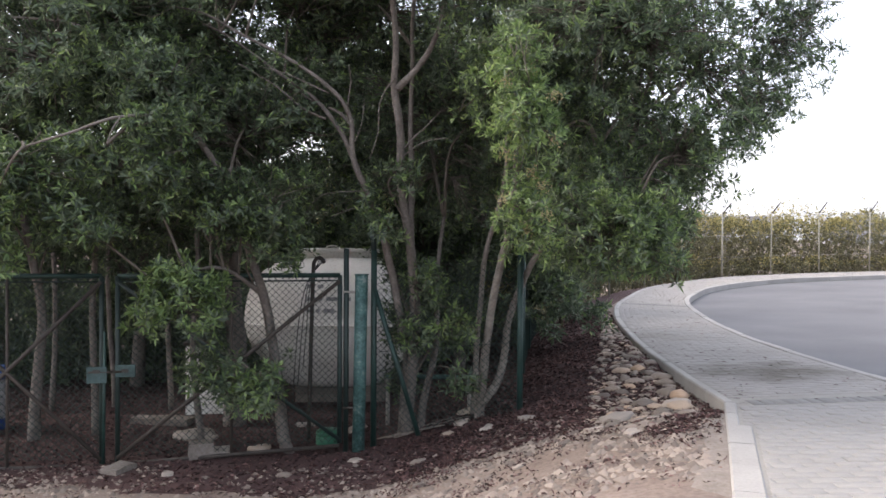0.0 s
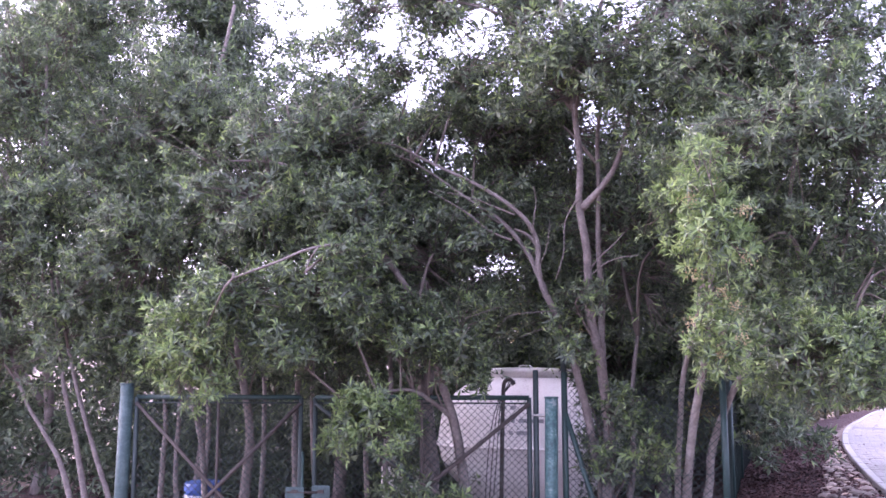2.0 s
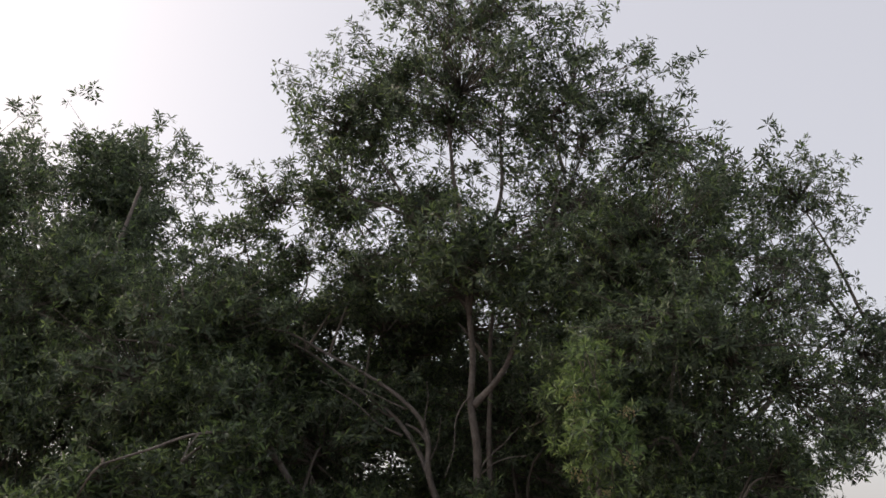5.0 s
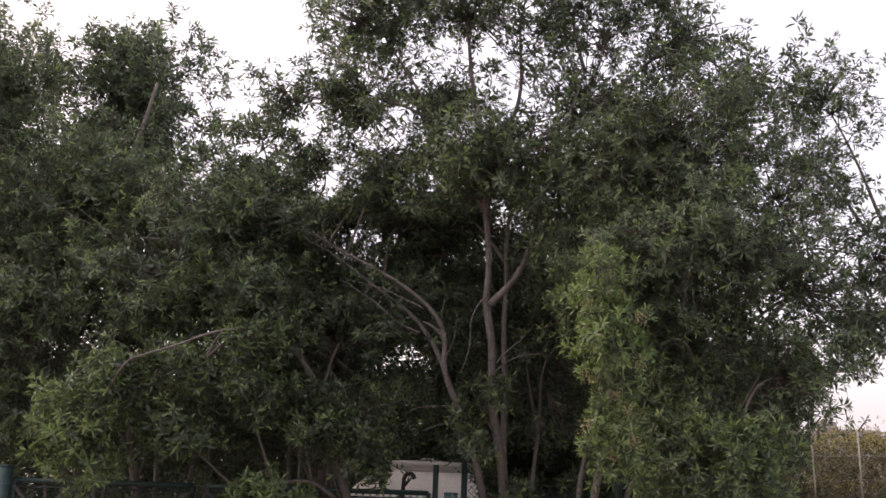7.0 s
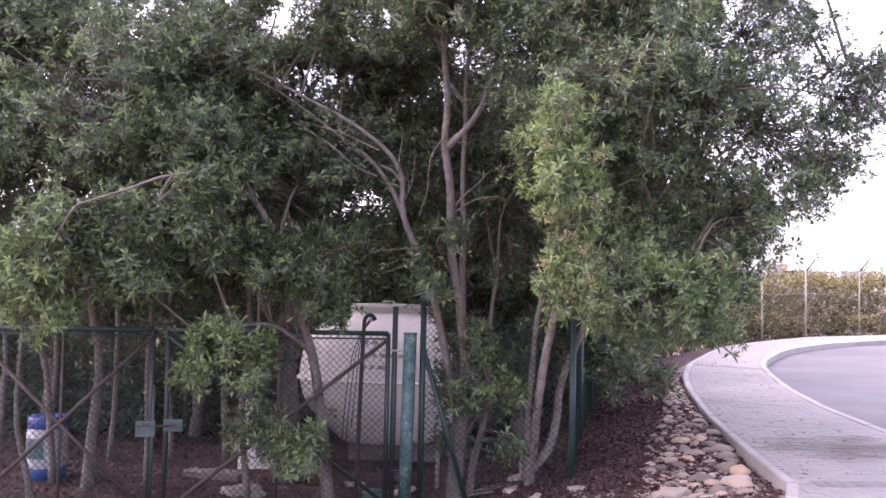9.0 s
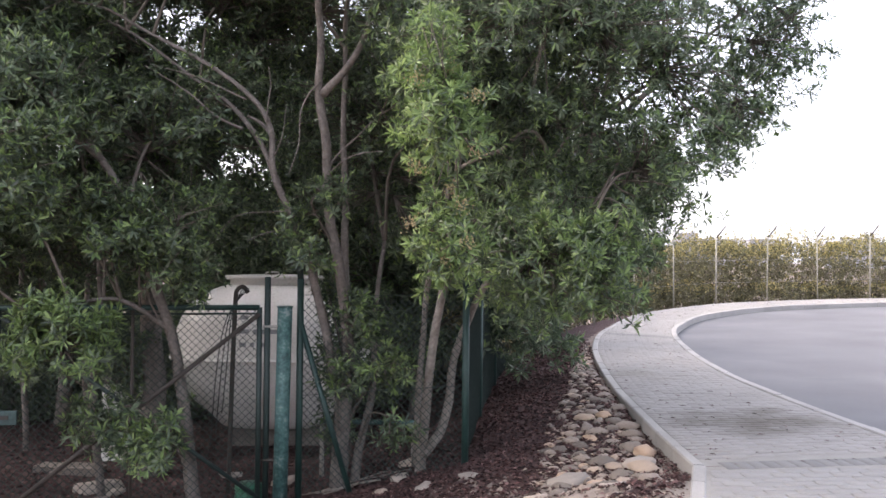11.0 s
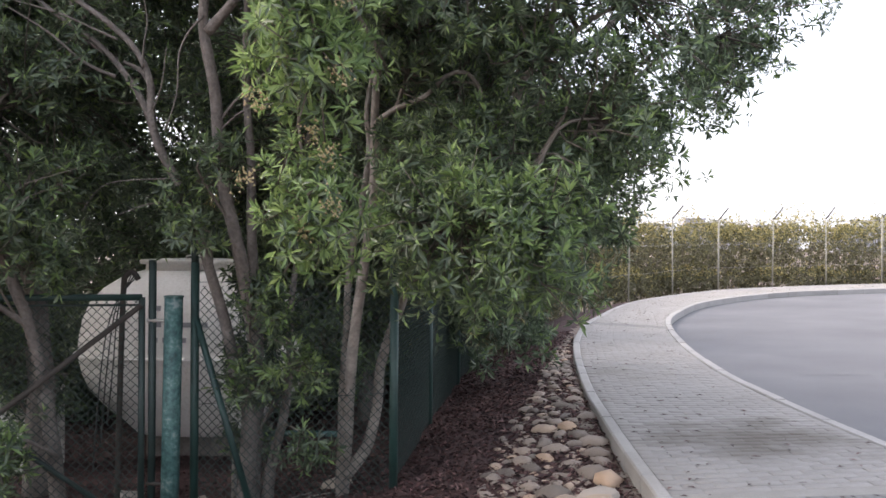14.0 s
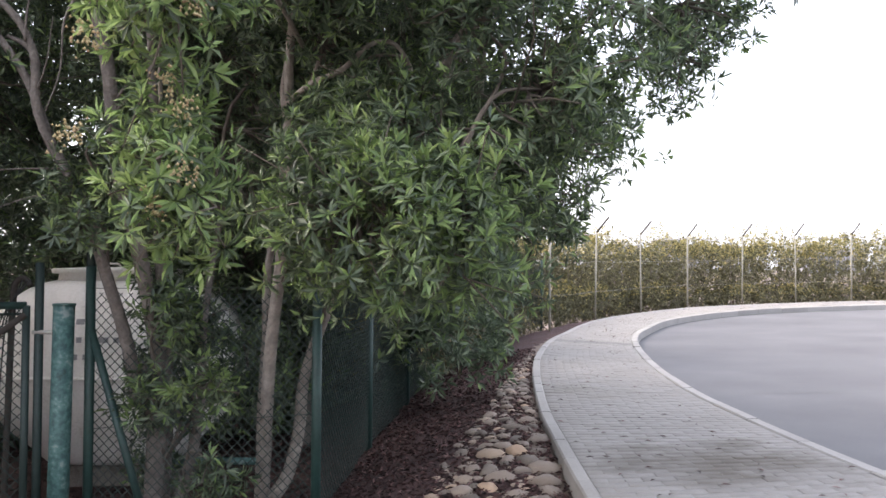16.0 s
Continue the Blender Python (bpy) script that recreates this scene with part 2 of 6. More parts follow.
# ---- mesh helpers ----
def mesh_np(name, verts, faces, mats, index=None, smooth=False):
    """A mesh from arrays; faces all of one size."""
    verts, faces = np.asarray(verts, "f4"), np.asarray(faces, "i4")
    me = bpy.data.meshes.new(name)
    k = faces.shape[1]
    me.vertices.add(len(verts))
    me.vertices.foreach_set("co", verts.ravel())
    me.loops.add(faces.size)
    me.loops.foreach_set("vertex_index", faces.ravel())
    me.polygons.add(len(faces))
    me.polygons.foreach_set("loop_start", np.arange(len(faces), dtype="i4") * k)
    if index is not None:
        me.polygons.foreach_set("material_index", np.asarray(index, "i4"))
    if smooth:
        me.polygons.foreach_set("use_smooth", np.ones(len(faces), bool))
    for m in (mats if isinstance(mats, (list, tuple)) else [mats]):
        me.materials.append(m)
    me.update(calc_edges=True)
    return me


def place(name, me, parent=None, label=""):
    ob = new(name, me)
    if parent:
        ob.parent = parent
    if label:
        ob["label"] = label
    return ob


def part(name, bm, mat, parent, label="", smooth=False):
    me = bpy.data.meshes.new(name)
    bm.to_mesh(me)
    bm.free()
    me.materials.append(mat)
    if smooth:
        me.polygons.foreach_set("use_smooth", np.ones(len(me.polygons), bool))
    return place(name, me, parent, label)


def thing(name, at, label, category, group="", kind=""):
    ob = new(name)
    ob.location = at
    ob.empty_display_size = 0.1
    return tagged(ob, label, category, group, kind)


def tube(points, radii, sides=8, wobble=0.0, seed=0.0):
    """Verts and quads of a tapered tube through the points, open at the ends but for a cap vertex ring."""
    P = [Vector(p) for p in points]
    V, F = [], []
    ref = Vector((0.31, 0.83, 0.46))
    for i, p in enumerate(P):
        d = (P[min(i + 1, len(P) - 1)] - P[max(i - 1, 0)]).normalized()
        a = d.cross(ref if abs(d.dot(ref)) < 0.95 else Vector((1, 0, 0))).normalized()
        b = d.cross(a)
        for j in range(sides):
            t = 2 * math.pi * j / sides
            r = radii[i]
            if wobble:
                r *= 1 + wobble * noise.noise(Vector((math.cos(t) * 1.3, math.sin(t) * 1.3, i * 0.45 + seed)))
            V.append(p + (a * math.cos(t) + b * math.sin(t)) * r)
    n = len(P)
    for i in range(n - 1):
        for j in range(sides):
            k = (j + 1) % sides
            F.append((i * sides + j, i * sides + k, (i + 1) * sides + k, (i + 1) * sides + j))
    for end in (0, n - 1):
        c = len(V)
        V.append(P[end])
        for j in range(sides):
            k = (j + 1) % sides
            F.append((c, end * sides + k, end * sides + j, c) if end == 0 else (c, end * sides + j, end * sides + k, c))
    return V, F


def smooth_line(points, steps=5):
    """Points along a Catmull-Rom curve through the given ones."""
    P = [Vector(p) for p in points]
    out = []
    for i in range(len(P) - 1):
        a, b, c, d = P[max(i - 1, 0)], P[i], P[i + 1], P[min(i + 2, len(P) - 1)]
        for s in range(steps):
            t = s / steps
            out.append(0.5 * ((2 * b) + (c - a) * t + (2 * a - 5 * b + 4 * c - d) * t * t + (3 * b - a - 3 * c + d) * t ** 3))
    out.append(P[-1])
    return out


def faces_of(V, F, name, mat, smooth=True):
    me = bpy.data.meshes.new(name)
    me.from_pydata([tuple(v) for v in V], [], [f if len(set(f)) == len(f) else tuple(dict.fromkeys(f)) for f in F])
    if smooth:
        me.polygons.foreach_set("use_smooth", np.ones(len(me.polygons), bool))
    me.materials.append(mat)
    me.update()
    return me


def pipe(name, points, r, mat, parent, sides=12, label="", bend=0):
    """A round pipe through the points, in the parent's frame."""
    o = Vector(parent.location) if parent else Vector()
    pts = smooth_line(points, bend) if bend else [Vector(p) for p in points]
    V, F = tube([p - o for p in pts], [r] * len(pts), sides)
    me = faces_of(V, F, name, mat)
    return place(name, me, parent, label)


def block(name, size, mat, parent, at=(0, 0, 0), turn=0.0, bevel=0.008, label="", rough=0.0):
    """A box with rounded edges (size in metres, standing on at), in the parent's frame."""
    bm = bmesh.new()
    bmesh.ops.create_cube(bm, size=1)
    bmesh.ops.scale(bm, vec=size, verts=bm.verts)
    bmesh.ops.translate(bm, vec=(0, 0, size[2] / 2), verts=bm.verts)
    if rough:
        bmesh.ops.subdivide_edges(bm, edges=bm.edges, cuts=3, use_grid_fill=True)
        for v in bm.verts:
            v.co += Vector(noise.noise_vector(v.co * 7 + Vector(size) * 13)) * rough
    elif bevel:
        bmesh.ops.bevel(bm, geom=bm.edges, offset=bevel, segments=2, affect="EDGES", profile=0.6)
    bmesh.ops.rotate(bm, matrix=Matrix.Rotation(radians(turn), 3, "Z"), verts=bm.verts)
    bmesh.ops.translate(bm, vec=at, verts=bm.verts)
    return part(name, bm, mat, parent, label)


# ---- plan: kerb lines and heights ----
def smoothstep(t):
    t = np.clip(t, 0, 1)
    return t * t * (3 - 2 * t)


def level(x, y):
    """Height of the paved surface."""
    return -0.079 + 0.0244 * x + 0.0022 * y


def curve2(points, step):
    """An evenly spaced plan curve through the points, as an array."""
    p = np.array([(v.x, v.y) for v in smooth_line([(a, b, 0) for a, b in points], 24)])
    s = np.concatenate([[0], np.cumsum(np.hypot(*np.diff(p, axis=0).T))])
    q = np.linspace(0, s[-1], int(s[-1] / step) + 1)
    return np.stack([np.interp(q, s, p[:, 0]), np.interp(q, s, p[:, 1])], 1)


CORNER = (2.465, 7.33)
NEAR_EDGE = [(-3.5, -12.0), (0.13, 0.0), (1.645, 4.72), CORNER]
FAR_EDGE = [CORNER, (2.49, 8.4), (2.54, 9.6), (2.61, 11.0), (2.76, 12.6), (2.92, 14.0), (3.18, 15.7), (3.64, 17.8), (4.22, 19.6), (5.5, 23.0), (7.2, 25.6), (9.35, 27.9), (12.0, 29.2), (15.0, 29.8), (19.0, 29.3), (23.5, 26.6), (26.5, 22.0)]
ROAD_EDGE = [(7.0, -12.0), (5.4, 0.0), (4.6, 6.0), (4.39, 8.6), (4.31, 10.4), (4.34, 12.3), (4.63, 14.9), (5.22, 18.0), (6.01, 20.3), (7.45, 23.15), (9.8, 25.7), (11.95, 26.8), (15.0, 27.4), (18.5, 26.8), (22.0, 24.6), (24.3, 20.5)]
near_edge, far_edge, road_edge = curve2(NEAR_EDGE, 0.1), curve2(FAR_EDGE, 0.1), curve2(ROAD_EDGE, 0.1)
outer = np.concatenate([near_edge[:-1], far_edge])


def from_edge(x, y):
    """Distance to the left of the outer kerb line (right of it: negative), for arrays."""
    x, y = np.atleast_1d(x).astype(float), np.atleast_1d(y).astype(float)
    out = np.empty(len(x))
    tx, ty = np.gradient(outer[:, 0]), np.gradient(outer[:, 1])
    for i in range(0, len(x), 4000):
        dx, dy = x[i:i + 4000, None] - outer[:, 0], y[i:i + 4000, None] - outer[:, 1]
        d2 = dx * dx + dy * dy
        k = d2.argmin(1)
        r = np.arange(len(k))
        side = tx[k] * dy[r, k] - ty[k] * dx[r, k]
        out[i:i + 4000] = np.sqrt(d2[r, k]) * np.sign(side)
    return out


def bumps(x, y):
    return np.array([0.035 * noise.noise(Vector((a * 0.9, b * 0.9, 1.0))) + 0.018 * noise.noise(Vector((a * 3.1, b * 3.1, 5.0))) for a, b in zip(x, y)])


def soil_height(x, y):
    x, y = np.atleast_1d(x).astype(float), np.atleast_1d(y).astype(float)
    d = from_edge(x, y)
    edge = level(np.clip(x, -1, 12), y)
    front = smoothstep((7.7 - y) / 0.9)
    z = edge - 0.07 + 0.05 * front - 0.055 * (1 - front) * smoothstep((10.5 - y) / 2.0) * (1 - smoothstep((d - 0.4) / 1.6)) - 0.80 * smoothstep(d / 3.8) + bumps(x, y) * smoothstep(d / 0.6 + 0.2)
    return np.where(d < -0.12, level(x, y) - 0.45, z)


def soil(x, y):
    return float(soil_height([x], [y])[0])


# ---- ground: one sheet to the horizon ----
gx = np.concatenate([[-2500, -900, -300, -120, -60, -35, -24, -18, -14], np.arange(-11, 4.21, 0.14), [4.6, 5.2, 6, 7, 8.5, 10, 12, 14, 17, 20, 24, 28, 34, 45, 80, 200, 600, 1500]])
gy = np.concatenate([[-2500, -600, -150, -40, -15, -8, -4, -1, 1.5, 3], np.arange(3.6, 17.1, 0.14), [17.5, 18, 18.6, 19.3, 20, 21, 22, 23, 24, 25, 26, 27, 28, 29, 30, 31, 32, 33, 35, 40, 50, 80, 150, 400, 1200, 3000]])
GX, GY = np.meshgrid(gx, gy)
GZ = soil_height(GX.ravel(), GY.ravel())
ny, nx = GX.shape
i0 = (np.arange(ny - 1)[:, None] * nx + np.arange(nx - 1)).ravel()
ground = place("ground", mesh_np("ground", np.stack([GX.ravel(), GY.ravel(), GZ], 1), np.stack([i0, i0 + 1, i0 + nx + 1, i0 + nx], 1), SOIL, smooth=True))
tagged(ground, "bare pale brown soil sloping down from the pavement", "ground", kind="structure")

# asphalt of the turning circle
road_v = [(16.0, 12.0, level(16.0, 12.0) - 0.13)]
ring = road_edge + 0.0
road_v += [(x, y, level(x, y) - 0.13) for x, y in ring]
rings = [np.array(road_v[1:]) * k + np.array(road_v[0]) * (1 - k) for k in np.linspace(1, 0.02, 14)]
RV = np.concatenate(rings)
m = len(ring)
RF = [(a * m + i, a * m + i + 1, (a + 1) * m + i + 1, (a + 1) * m + i) for a in range(13) for i in range(m - 1)]
RV[:, 2] = level(RV[:, 0], RV[:, 1]) - 0.13
road = place("road", mesh_np("road", RV, [f[::-1] for f in RF], ASPHALT))
tagged(road, "smooth grey asphalt of a turning circle with faint tyre marks", "road", kind="structure")
east = [(16, 12), (24.3, 20.5), (60, 30), (60, -30), (7, -12)]
bm = bmesh.new()
bm.faces.new([bm.verts.new((x, y, level(x, y) - 0.134)) for x, y in east][::-1])
tagged(part("road", bm, ASPHALT, None), "smooth grey asphalt road going on past the circle", "road", kind="structure")


# ---- pavement and kerbs ----
def offset_line(line, w):
    t = np.gradient(line, axis=0)
    t /= np.hypot(t[:, 0], t[:, 1])[:, None]
    return line + np.stack([t[:, 1], -t[:, 0]], 1) * w     # w metres to the right of the way


def resample(line, n):
    s = np.concatenate([[0], np.cumsum(np.hypot(*np.diff(line, axis=0).T))])
    q = np.linspace(0, s[-1], n)
    return np.stack([np.interp(q, s, line[:, 0]), np.interp(q, s, line[:, 1])], 1)


def strip(a, b, za, zb=None):
    """Quads between two plan lines of equal length, at a height over the paved level."""
    zb = za if zb is None else zb
    n = len(a)
    V = [(x, y, level(x, y) + za) for x, y in a] + [(x, y, level(x, y) + zb) for x, y in b]
    return V, [(i, n + i, n + i + 1, i + 1) for i in range(n - 1)]


N_PATH = 260
walk_left = resample(offset_line(far_edge, 0.099), N_PATH)
walk_right = resample(offset_line(road_edge[road_edge[:, 1].argmax() * 0 + int(np.argmin(np.hypot(road_edge[:, 0] - 4.45, road_edge[:, 1] - 7.6))):], -0.055), N_PATH)
V, F = strip(resample(offset_line(far_edge, 0.05), N_PATH), walk_right, -0.003)
pavement = place("pavement", faces_of(V, F, "pavement", JOINT, False))
tagged(pavement, "curved footway of light grey concrete block pavers", "pavement", kind="structure")
apron_left = offset_line(near_edge, 0.05)
k = int(np.argmin(np.abs(near_edge[:, 1] + 2)))
apron_left = resample(apron_left[k:], 60)
apron_right = offset_line(road_edge, -0.052)
apron_right = resample(apron_right[(road_edge[:, 1] > -2) & (road_edge[:, 1] < 7.6)], 60)
V, F = strip(apron_left, apron_right, -0.003)
apron = place("pavement", faces_of(V, F, "pavement", JOINT, False))
tagged(apron, "entrance apron of grey concrete block pavers", "pavement", kind="structure")


def kerb(name, line, width, up, down, length, label):
    """A row of kerb stones along a plan line, each a bevelled block of its own."""
    top = thing(name, (0, 0, 0), label, "kerb", kind="structure")
    s = np.concatenate([[0], np.cumsum(np.hypot(*np.diff(line, axis=0).T))])
    a, b = line, offset_line(line, width)
    n = max(1, round(s[-1] / length))
    length = s[-1] / n
    for i in range(n):
        q = np.linspace(i * length + 0.005, (i + 1) * length - 0.005, 4)
        L = [np.array([np.interp(v, s, a[:, 0]), np.interp(v, s, a[:, 1])]) for v in q]
        R = [np.array([np.interp(v, s, b[:, 0]), np.interp(v, s, b[:, 1])]) for v in q]
        jig = random.uniform(-0.004, 0.004)
        V, F = [], []
        c = 0.012
        for l, r in zip(L, R):
            e = (r - l) / width
            z = level(*l) + jig
            for p, h in ((l, -down), (l, up - c), (l + e * c, up), (r - e * c, up), (r, up - c), (r, -down)):
                V.append((*p, z + h))
        for j in range(3):
            F += [(j * 6 + g, j * 6 + g + 1, j * 6 + g + 7, j * 6 + g + 6) for g in range(5)]
        F += [tuple(range(5, -1, -1)), tuple(range(18, 24))]
        place("kerb_stone", faces_of(V, F, "kerb_stone", KERB, False), top)
    return top


kerb("kerb", far_edge, 0.095, 0.012, 0.35, 0.6, "pale concrete edging stones along the footway's outer side")
kerb("kerb", near_edge[near_edge[:, 1] > 6.45], 0.10, 0.012, 0.35, 0.42, "narrow pale concrete edging stones at the footway's corner")
kerb("kerb", near_edge[(near_edge[:, 1] > -3) & (near_edge[:, 1] < 6.5)], 0.19, 0.012, 0.35, 0.6, "wide pale concrete edging slabs along the entrance apron")
kerb("kerb", offset_line(road_edge[road_edge[:, 1] > -3], -0.055), 0.11, 0.014, 0.3, 0.9, "off-white concrete kerb along the road")

# rough concrete haunch under the edging near the corner
hl = np.concatenate([near_edge[near_edge[:, 1] > 3.5][:-1], far_edge[:12]])
V, F = [], []
for i, (x, y) in enumerate(hl):
    w = 0.27 + 0.14 * noise.noise(Vector((x * 2.3, y * 2.3, 0.4)))
    t = (hl[min(i + 1, len(hl) - 1)] - hl[max(i - 1, 0)])
    t = t / np.hypot(*t)
    nx_, ny_ = -t[1], t[0]
    z = level(x, y)
    w *= 1 - 0.7 * max(0, i - len(hl) + 14) / 14
    for d, h in ((0.0, 0.012), (w * 0.5, 0.008), (w, -0.01), (w + 0.06, -0.1)):
        z = soil(x + nx_ * max(d, 0.03), y + ny_ * max(d, 0.03))
        V.append((x + nx_ * d, y + ny_ * d, z + h + 0.02 * noise.noise(Vector((x * 5, y * 5, d * 9)))))
for i in range(len(hl) - 1):
    F += [(i * 4 + g, i * 4 + g + 4, i * 4 + g + 5, i * 4 + g + 1) for g in range(3)]
tagged(place("kerb_footing", faces_of(V, F, "kerb_footing", HAUNCH)), "rough concrete haunching along the foot of the kerb", "kerb footing", kind="structure")

# tar seam across the asphalt
V, F = [], []
for i in range(40):
    x = 4.75 + 0.045 * i
    y = 12.55 + 0.05 * noise.noise(Vector((x * 1.5, 0, 0)))
    w = 0.008 + 0.03 * max(0.0, noise.noise(Vector((x * 3.1, 2, 0))))
    V += [(x, y - w, level(x, y) - 0.127), (x, y + w, level(x, y) - 0.127)]
F = [(2 * i, 2 * i + 2, 2 * i + 3, 2 * i + 1) for i in range(39)]
tagged(place("road_seam", faces_of(V, F, "road_seam", DARK_STUFF, False)), "dark tar seam across the grey asphalt", "road seam", kind="structure")

# ---- gate and fence ----
def chain_link(a, b, z0a, z1a, z0b, z1b, cell=0.072, r=0.0021):
    """Two crossing sets of diagonal wires filling the panel from plan point a to b; verts and triangles."""
    a, b = np.array(a), np.array(b)
    w = np.hypot(*(b - a))
    ux = (b - a) / w
    nrm = np.array([-ux[1], ux[0]])
    H = max(z1a, z1b) - min(z0a, z0b)
    V, F = [], []

    def at(u, v, off):
        q = u / w
        z = min(z0a, z0b) + v
        p = a + ux * u + nrm * off
        return (p[0], p[1], z)
    lo = lambda u: (z0a + (z0b - z0a) * u / w) - min(z0a, z0b)
    hi = lambda u: (z1a + (z1b - z1a) * u / w) - min(z0a, z0b)
    for sgn in (1, -1):
        n = int((w + H) / cell) + 2
        for i in range(n):
            c = i * cell - (H if sgn > 0 else 0)
            pts = []
            # the wire runs u = c + sgn * v, kept inside the panel
            for v in np.linspace(0, H, 41):
                u = c + sgn * v
                if 0 <= u <= w and lo(u) <= v <= hi(u):
                    pts.append((u, v))
            if len(pts) < 2:
                continue
            (u0, v0), (u1, v1) = pts[0], pts[-1]
            k = len(V)
            for u, v in ((u0, v0), (u1, v1)):
                for g in range(3):
                    t = 2.094 * g
                    V.append(at(u + r * math.cos(t) * 0.7, v - sgn * r * math.cos(t) * 0.7, r * math.sin(t) + sgn * 0.0015))
            for g in range(3):
                h = (g + 1) % 3
                F += [(k + g, k + h, k + 3 + h), (k + g, k + 3 + h, k + 3 + g)]
    return V, F


def mesh_panel(parent, a, b, za, zb, label="coated wire mesh", r=0.0036, cell=0.072):
    o = parent.location
    V, F = chain_link(a, b, za[0], za[1], zb[0], zb[1], cell, r)
    V = np.array(V) - np.array(o)
    return place("wire_mesh", mesh_np("wire_mesh", V, F, WIRE), parent, label)


def gate_leaf(a, b, za, zb, label, flip):
    """A framed leaf from plan point a to b; za, zb: bottom and top heights at each end."""
    a3 = lambda z: (a[0], a[1], z)
    b3 = lambda z: (b[0], b[1], z)
    g = thing("gate", (a[0], a[1], za[0]), label, "gate", "leaves of the double gate")
    pipe("stile", [a3(za[0]), a3(za[1])], 0.026, GREEN_DARK, g)
    pipe("stile", [b3(zb[0]), b3(zb[1])], 0.026, GREEN_DARK, g)
    pipe("rail", [a3(za[1]), b3(zb[1])], 0.026, GREEN, g, label="dark green top rail")
    pipe("rail", [a3(za[1] - 0.06), b3(zb[1] - 0.06)], 0.009, GREEN_DARK, g)
    pipe("rail", [a3(za[0] - 0.03), b3(zb[0] - 0.03)], 0.022, RUSTY, g, label="rusty bottom rail in the litter")
    mid = ((a[0] + b[0]) / 2, (a[1] + b[1]) / 2)
    pipe("mullion", [(mid[0], mid[1], (za[0] + zb[0]) / 2 - 0.03), (mid[0], mid[1], (za[1] + zb[1]) / 2)], 0.016, RUSTY, g, label="rust-brown middle bar")
    lean = np.array([0.03 * (b[1] - a[1]), -0.03 * (b[0] - a[0])]) * 0.4
    f = lambda p, z: (p[0] + lean[0], p[1] + lean[1], z)
    pipe("brace", [f(a, za[0] + 0.04), f(b, zb[1] - 0.06)], 0.022, RUSTY if flip else GREEN_DARK, g)
    pipe("brace", [f(a, za[1] - 0.06), f(b, zb[0] + 0.04)], 0.02, GREEN_DARK if a[0] > -4 else RUSTY, g)
    mesh_panel(g, a, b, za, zb)
    return g


TOP = 1.025
left_leaf = gate_leaf((-5.36, 8.30), (-3.575, 8.66), (-0.90, TOP), (-0.93, TOP), "dark green steel gate leaf with chain-link mesh, closed", True)
right_leaf = gate_leaf((-3.42, 8.69), (-1.16, 9.19), (-0.92, TOP), (-0.83, TOP), "dark green steel gate leaf with chain-link mesh and cross braces", True)
# lock plates and latch
block("lock_plate", (0.20, 0.03, 0.17), GREEN_OLD, left_leaf, Vector((-3.60, 8.60, -0.085)) - left_leaf.location, 11, 0.006, "weathered green lock plate")
block("lock_plate", (0.20, 0.03, 0.13), GREEN_OLD, right_leaf, Vector((-3.33, 8.67, -0.03)) - right_leaf.location, 11, 0.006, "weathered green lock plate")
pipe("bolt", [(-3.68, 8.575, 0.03), (-3.36, 8.645, 0.03)], 0.012, RUSTY, left_leaf, 8)
for leaf_, x_, y_ in ((left_leaf, -3.60, 8.583), (right_leaf, -3.33, 8.653)):
    plate = [o for o in leaf_.children if o.name.startswith("lock_plate")][0]
    hasp = block("hasp", (0.07, 0.012, 0.035), RUSTY, plate, Vector((x_, y_, 0.02)) - leaf_.location, 11, 0.003, "rusty steel hasp")
pipe("drop_bolt", [(-3.54, 8.62, -0.93), (-3.53, 8.63, 0.45)], 0.017, GREEN, left_leaf, 8)


def post(name, at, z0, z1, r, mat, label, cap=True, lean=(0, 0)):
    p = thing(name, (at[0], at[1], z0), label, "post")
    pipe("shaft", [(at[0], at[1], z0 - 0.15), (at[0] + lean[0], at[1] + lean[1], z1)], r, mat, p, 20)
    if cap:
        pipe("cap", [(at[0] + lean[0], at[1] + lean[1], z1 - 0.002), (at[0] + lean[0], at[1] + lean[1], z1 + 0.012)], r + 0.006, mat, p, 20)
    return p


gp = post("gate_post", (-0.955, 9.24), -0.86, 1.025, 0.071, GREEN_LIGHT, "thick steel gate post in weathered light green paint", lean=(0.03, 0.0))
pipe("hinge", [(-1.13, 9.22, 0.84), (-0.93, 9.22, 0.84)], 0.014, GALV, gp, 8)
pipe("hinge", [(-1.13, 9.22, -0.45), (-0.95, 9.22, -0.45)], 0.014, RUSTY, gp, 8)
gl = post("gate_post", (-5.50, 8.27), -0.80, 1.16, 0.072, GREEN_OLD, "thick steel gate post in faded dark green on a footing", lean=(0.03, 0))
block("footing", (0.75, 0.6, 0.16), CONCRETE_DIRTY, gl, (-0.2, -0.05, -0.16), 12, label="rough concrete footing", rough=0.03)
post("fence_post", (-1.095, 9.24), -0.86, 1.32, 0.03, GREEN_DARK, "slim dark green steel post beside the gate", False)
fp = post("fence_post", (-0.80, 9.38), -0.86, 1.30, 0.034, GREEN, "dark green fence post with a bent top and a raking strut", False)
pipe("arm", [(-0.80, 9.38, 1.28), (-0.84, 9.45, 1.62)], 0.03, GREEN_DARK, fp)
pipe("strut", [(-0.79, 9.37, 0.85), (-0.28, 9.32, -0.80)], 0.028, GREEN, fp)
cp = post("fence_post", (0.83, 9.16), -0.52, 1.28, 0.034, GREEN, "dark green corner post of the chain-link fence", False)
